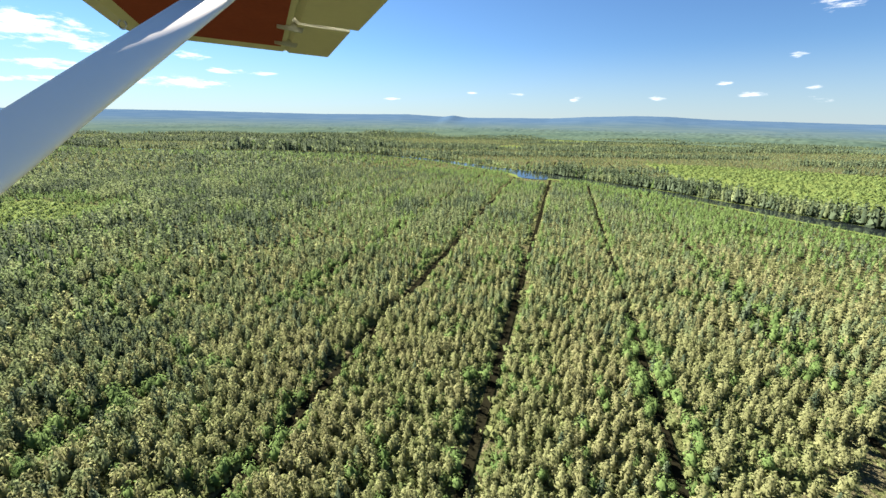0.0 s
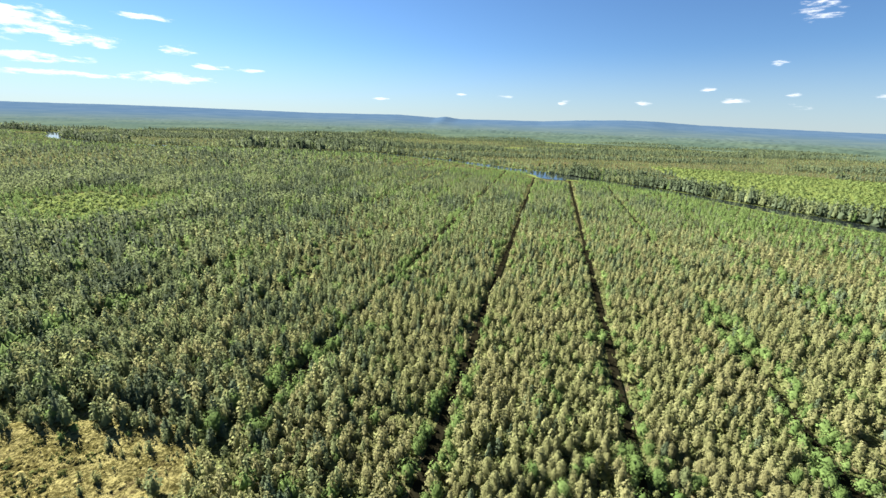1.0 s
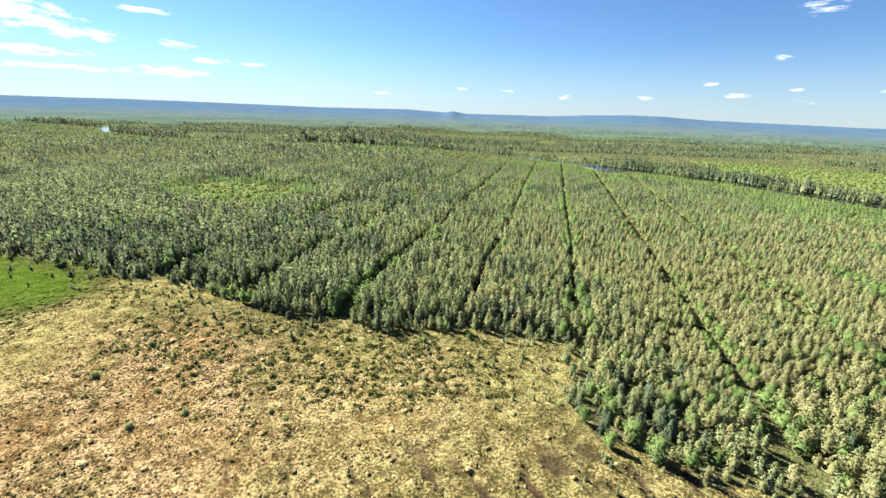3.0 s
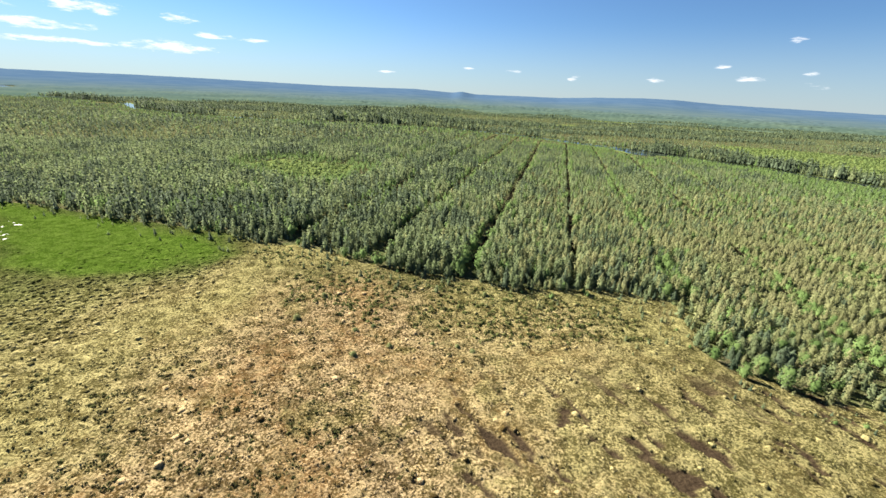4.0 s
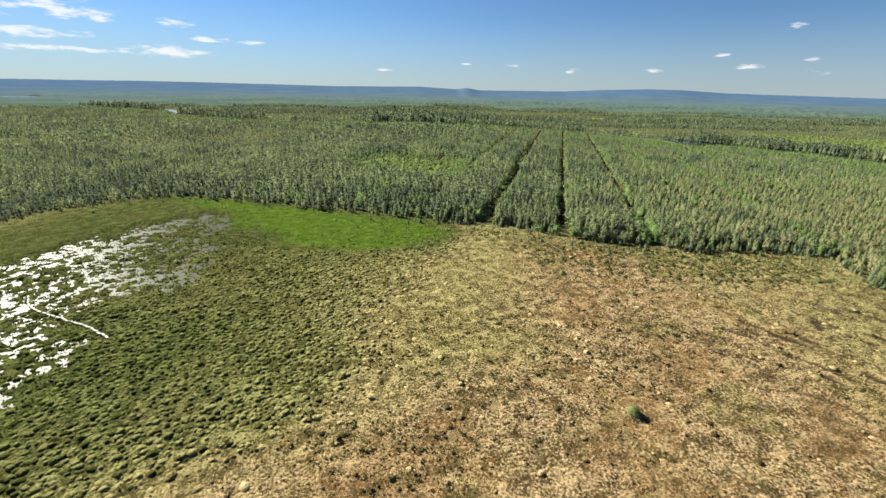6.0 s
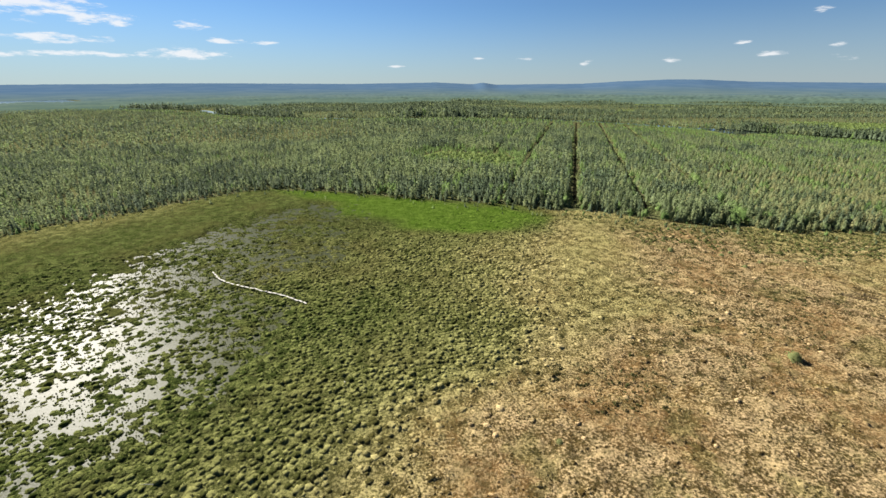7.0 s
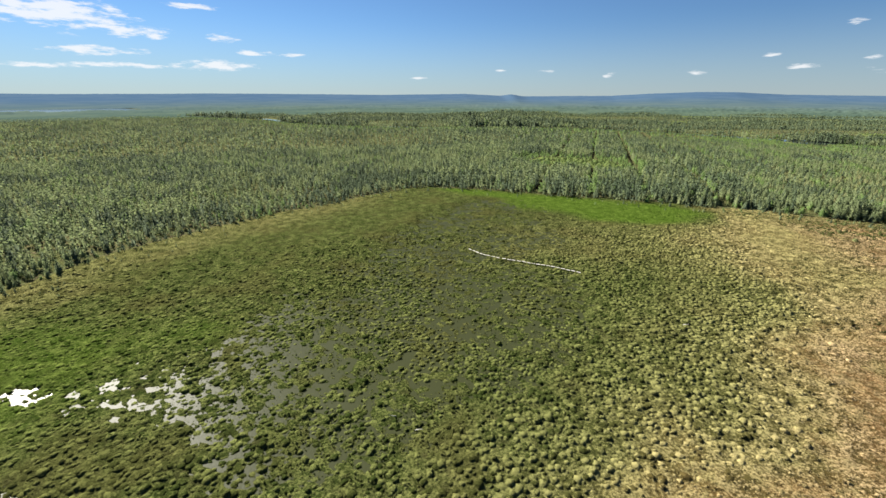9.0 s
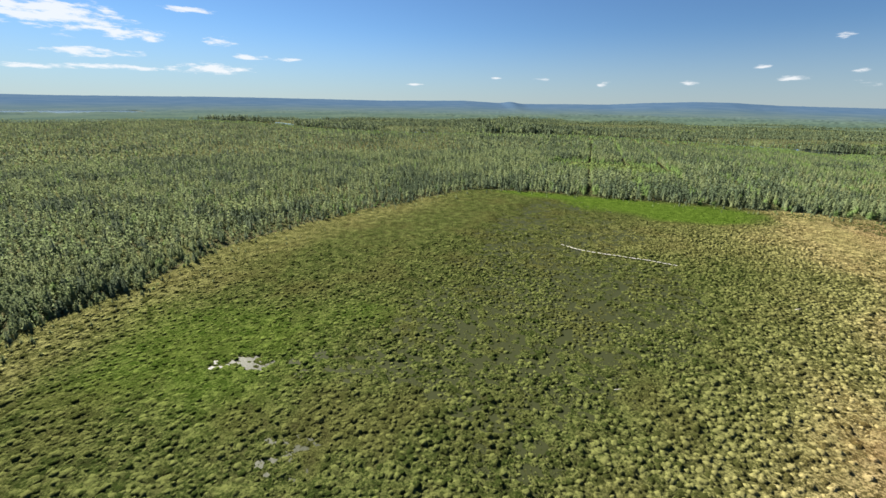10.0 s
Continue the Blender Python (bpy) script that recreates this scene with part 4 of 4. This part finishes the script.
def ditch_growth():
    """Bushes and saplings that lean over the ditches."""
    r = np.random.default_rng(77)
    xs, ys = [], []
    for x0 in DITCHES:
        y = np.arange(30, 420, 1.1) + r.uniform(-0.5, 0.5, len(np.arange(30, 420, 1.1)))
        x = x0 + DITCH_LEAN * (y - 100) + r.choice((-1, 1), len(y)) * r.uniform(1.3, 3.4, len(y)) + (cloudy(y * 0 + x0, y, 22, 5) - 0.5) * 1.5
        ok = (area_distance(x, y, BOG_EDGE) > 6) & (line_distance(x, y, RIVER) > 22) & (cloudy(x, y, 14, 181) > 0.48)
        xs.append(x[ok]), ys.append(y[ok])
    x, y = np.concatenate(xs), np.concatenate(ys)
    stand("ditch_bushes", "bush", [BUSH, BARK], x, y, r.uniform(0.5, 2.0, len(x)), 7, 0.30, "leafy green bushes leaning over the ditches", 0, 1)


ditch_growth()


def bog_shrub(seed):
    """A rounded shrub a metre high, its stem hidden by leaves."""
    root = tagged(new("shrub"), "single rounded green shrub on the dry bog", "shrub", "shrubs on the dry bog")
    leaf, tri, shade = full_crown("bush", 300, 0.085, seed, 3)
    part("crown", mesh_of("crown", leaf * (1.0, 1.0, 0.85), tri, [BUSH], normals=shade), root)
    wood, wt = trunk_shape(6, 0.03, 0.6)
    part("stem", mesh_of("stem", wood, wt, [BARK], smooth=True), root)
    return root


SHRUB_SPOTS = ((-167.2, 22.4, 1.7, 1.8), (-152.3, 8.6, 1.4, 1.5), (-145.4, 12.0, 1.2, 1.4), (-153.3, 17.8, 1.2, 1.5), (-136.4, 13.0, 0.9, 1.2), (-128.2, 10.5, 0.9, 1.6),
               (-163.5, 33.7, 1.5, 1.6), (-149.5, 19.5, 1.2, 1.3), (-131.2, 12.2, 1.0, 1.1), (-104.4, 21.2, 1.3, 1.2), (-122.0, 36.1, 1.6, 1.3),
               (-153.2, 43.0, 1.4, 1.4), (-225.4, -54.0, 0.8, 1.2))  # place, height and half width
shrub = bog_shrub(5)
shrub.matrix_basis = pose(-173.5, -35.0, 0.1) @ Matrix.Diagonal((2.4, 2.4, 2.4, 1))
for k, (x, y, high, wide) in enumerate(SHRUB_SPOTS):
    copy_thing(shrub, pose(x, y, 0.1, 0, 0, 50 * k) @ Matrix.Diagonal((1 / 2.4, 1 / 2.4, 1 / 2.4, 1)) @ Matrix.Diagonal((wide, wide, high, 1)))


# ---- boardwalk, fallen poles ----
def box_mesh(name, size, mat, bevel=0.01):
    bm = bmesh.new()
    bmesh.ops.create_cube(bm, size=1.0, matrix=Matrix.Diagonal((*size, 1)))
    bmesh.ops.bevel(bm, geom=bm.edges[:], offset=bevel, segments=1, affect="EDGES")
    mesh = bpy.data.meshes.new(name)
    bm.to_mesh(mesh)
    bm.free()
    mesh.materials.append(mat)
    return mesh


def boardwalk(line):
    root = tagged(new("boardwalk"), "line of pale weathered planks laid across the wet bog", "boardwalk")
    plank = box_mesh("plank", (1.30, 0.40, 0.09), DEAD)
    r = random.Random(4)
    for (ax, ay), (bx_, by_) in zip(line, line[1:]):
        length = math.dist((ax, ay), (bx_, by_))
        count = max(1, round(length / 1.62))
        for k in range(count):
            f = (k + 0.5) / count
            ob = part("plank", plank, root)
            ob.matrix_basis = pose(ax + (bx_ - ax) * f + r.gauss(0, 0.08), ay + (by_ - ay) * f + r.gauss(0, 0.08), 0.50 + r.gauss(0, 0.03), r.gauss(0, 3),
                                   r.gauss(0, 3), math.degrees(math.atan2(by_ - ay, bx_ - ax)) + r.gauss(0, 5))


boardwalk([(-309, 10), (-305.5, 5.8), (-302, 3), (-297, 0.5), (-291, -2), (-284, -5), (-276, -10)])


def snag(x, y, length, tilt, turn):
    """A bare dead pole, leaning in the bog."""
    n, sides = 7, 7
    pts = []
    for k in range(n):
        f = k / (n - 1)
        for i in range(sides):
            a = 2 * math.pi * i / sides
            w = 0.085 * (1 - 0.75 * f) * (1 + 0.15 * math.sin(5 * i + k))
            pts.append((w * math.cos(a) + 0.05 * math.sin(4 * f), w * math.sin(a), length * f))
    f = [(k * sides + i, k * sides + (i + 1) % sides, (k + 1) * sides + (i + 1) % sides, (k + 1) * sides + i) for k in range(n - 1) for i in range(sides)]
    ob = tagged(new("dead_pole", mesh_of("dead_pole", pts, f, [DEAD], smooth=True)), "bare bleached dead pole leaning in the bog", "dead tree", "dead poles on the bog")
    ob.matrix_basis = pose(x, y, 0.1, tilt, 0, turn)


for row in ((-261, -39, 2.2, 55, 20), (-282, -59.5, 2.4, 60, -60), (-323.5, -70, 2.2, 50, -30), (-320, -73, 1.4, 70, 80), (-404, 27, 2.0, 25, 50)):
    snag(*row)


# ---- the wing over the start of the flight line ----
def slab(name, ring, a, b, mat, parent, label=""):
    """A closed profile swept straight from a to b."""
    n = len(ring)
    pts = [Vector(a) + Vector(p) for p in ring] + [Vector(b) + Vector(p) for p in ring]
    mesh = bpy.data.meshes.new(name)
    mesh.from_pydata(pts, [], [tuple(range(n))[::-1], tuple(range(n, 2 * n))] + [(i, (i + 1) % n, n + (i + 1) % n, n + i) for i in range(n)])
    mesh.materials.append(mat)
    bm = bmesh.new()
    bm.from_mesh(mesh)
    bmesh.ops.recalc_face_normals(bm, faces=bm.faces[:])
    bm.to_mesh(mesh)
    bm.free()
    return part(name, mesh, parent, label)


def aircraft_wing(eye):
    root = tagged(new("aircraft_wing"), "cream and dark red wing with a white strut, flying", "aircraft wing")
    root.location = eye
    lead, trail = Vector((-2.282, 3.493, 0.560)), Vector((-0.886, 4.034, 0.495))
    inward = Vector((0.356, -0.934, 0.035))
    chord, up = trail - lead, Vector((0.02, 0, 1))

    def foil(c0, c1, thick, steps=9):
        low = [chord * (c0 + (c1 - c0) * k / steps) for k in range(steps + 1)]
        high = [p + up * (thick * (1 - (k / steps) ** 2 * 0.75) * (0.25 if k == 0 else 1)) for k, p in enumerate(low)]
        low[0] = low[0] + up * 0.035
        return low + high[::-1]

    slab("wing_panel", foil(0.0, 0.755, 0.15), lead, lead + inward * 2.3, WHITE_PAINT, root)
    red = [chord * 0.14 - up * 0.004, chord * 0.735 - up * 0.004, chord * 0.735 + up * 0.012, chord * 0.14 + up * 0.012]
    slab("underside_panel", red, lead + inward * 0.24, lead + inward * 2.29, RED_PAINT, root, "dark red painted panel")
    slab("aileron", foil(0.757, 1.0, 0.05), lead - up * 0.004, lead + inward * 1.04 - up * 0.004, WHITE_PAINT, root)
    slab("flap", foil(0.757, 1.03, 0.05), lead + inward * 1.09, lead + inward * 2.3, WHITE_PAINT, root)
    for at in (0.42, 0.95):
        slab("hinge_bracket", [chord * 0.70 - up * 0.02, chord * 0.80 - up * 0.035, chord * 0.82 + up * 0.02, chord * 0.70 + up * 0.02],
             lead + inward * at, lead + inward * (at + 0.03), METAL, root)
    turns = 24
    hoop = bmesh.new()
    rings = []
    for i in range(turns):
        a = 2 * math.pi * i / turns
        rings.append([hoop.verts.new(((0.026 + 0.006 * math.cos(b)) * math.cos(a), 0.006 * math.sin(b), (0.026 + 0.006 * math.cos(b)) * math.sin(a)))
                      for b in (math.pi / 3 * k for k in range(6))])
    for i in range(turns):
        for k in range(6):
            hoop.faces.new((rings[i][k], rings[i][(k + 1) % 6], rings[(i + 1) % turns][(k + 1) % 6], rings[(i + 1) % turns][k]))
    mesh = bpy.data.meshes.new("tie_down_ring")
    hoop.to_mesh(mesh)
    hoop.free()
    mesh.materials.append(METAL)
    part("tie_down_ring", mesh, root, "small steel ring").location = lead + chord * 0.08 + inward * 0.45 - up * 0.022
    low, top_end = Vector((-0.63, 0.24, -0.262)), Vector((-0.742, 2.04, 0.578))
    fore, thin = Vector((-0.934, -0.356, 0)), Vector((0.15, -0.39, 0.9))
    ring = [fore * (0.062 * math.cos(a)) + thin * (0.024 * math.sin(a)) for a in (2 * math.pi * k / 36 for k in range(36))]
    strut = slab("strut", ring, low, top_end, STRUT_PAINT, root, "smooth white wing strut")
    strut.data.polygons.foreach_set("use_smooth", [len(p.vertices) == 4 for p in strut.data.polygons])


aircraft_wing((-5.444, -4.988, 50.565))
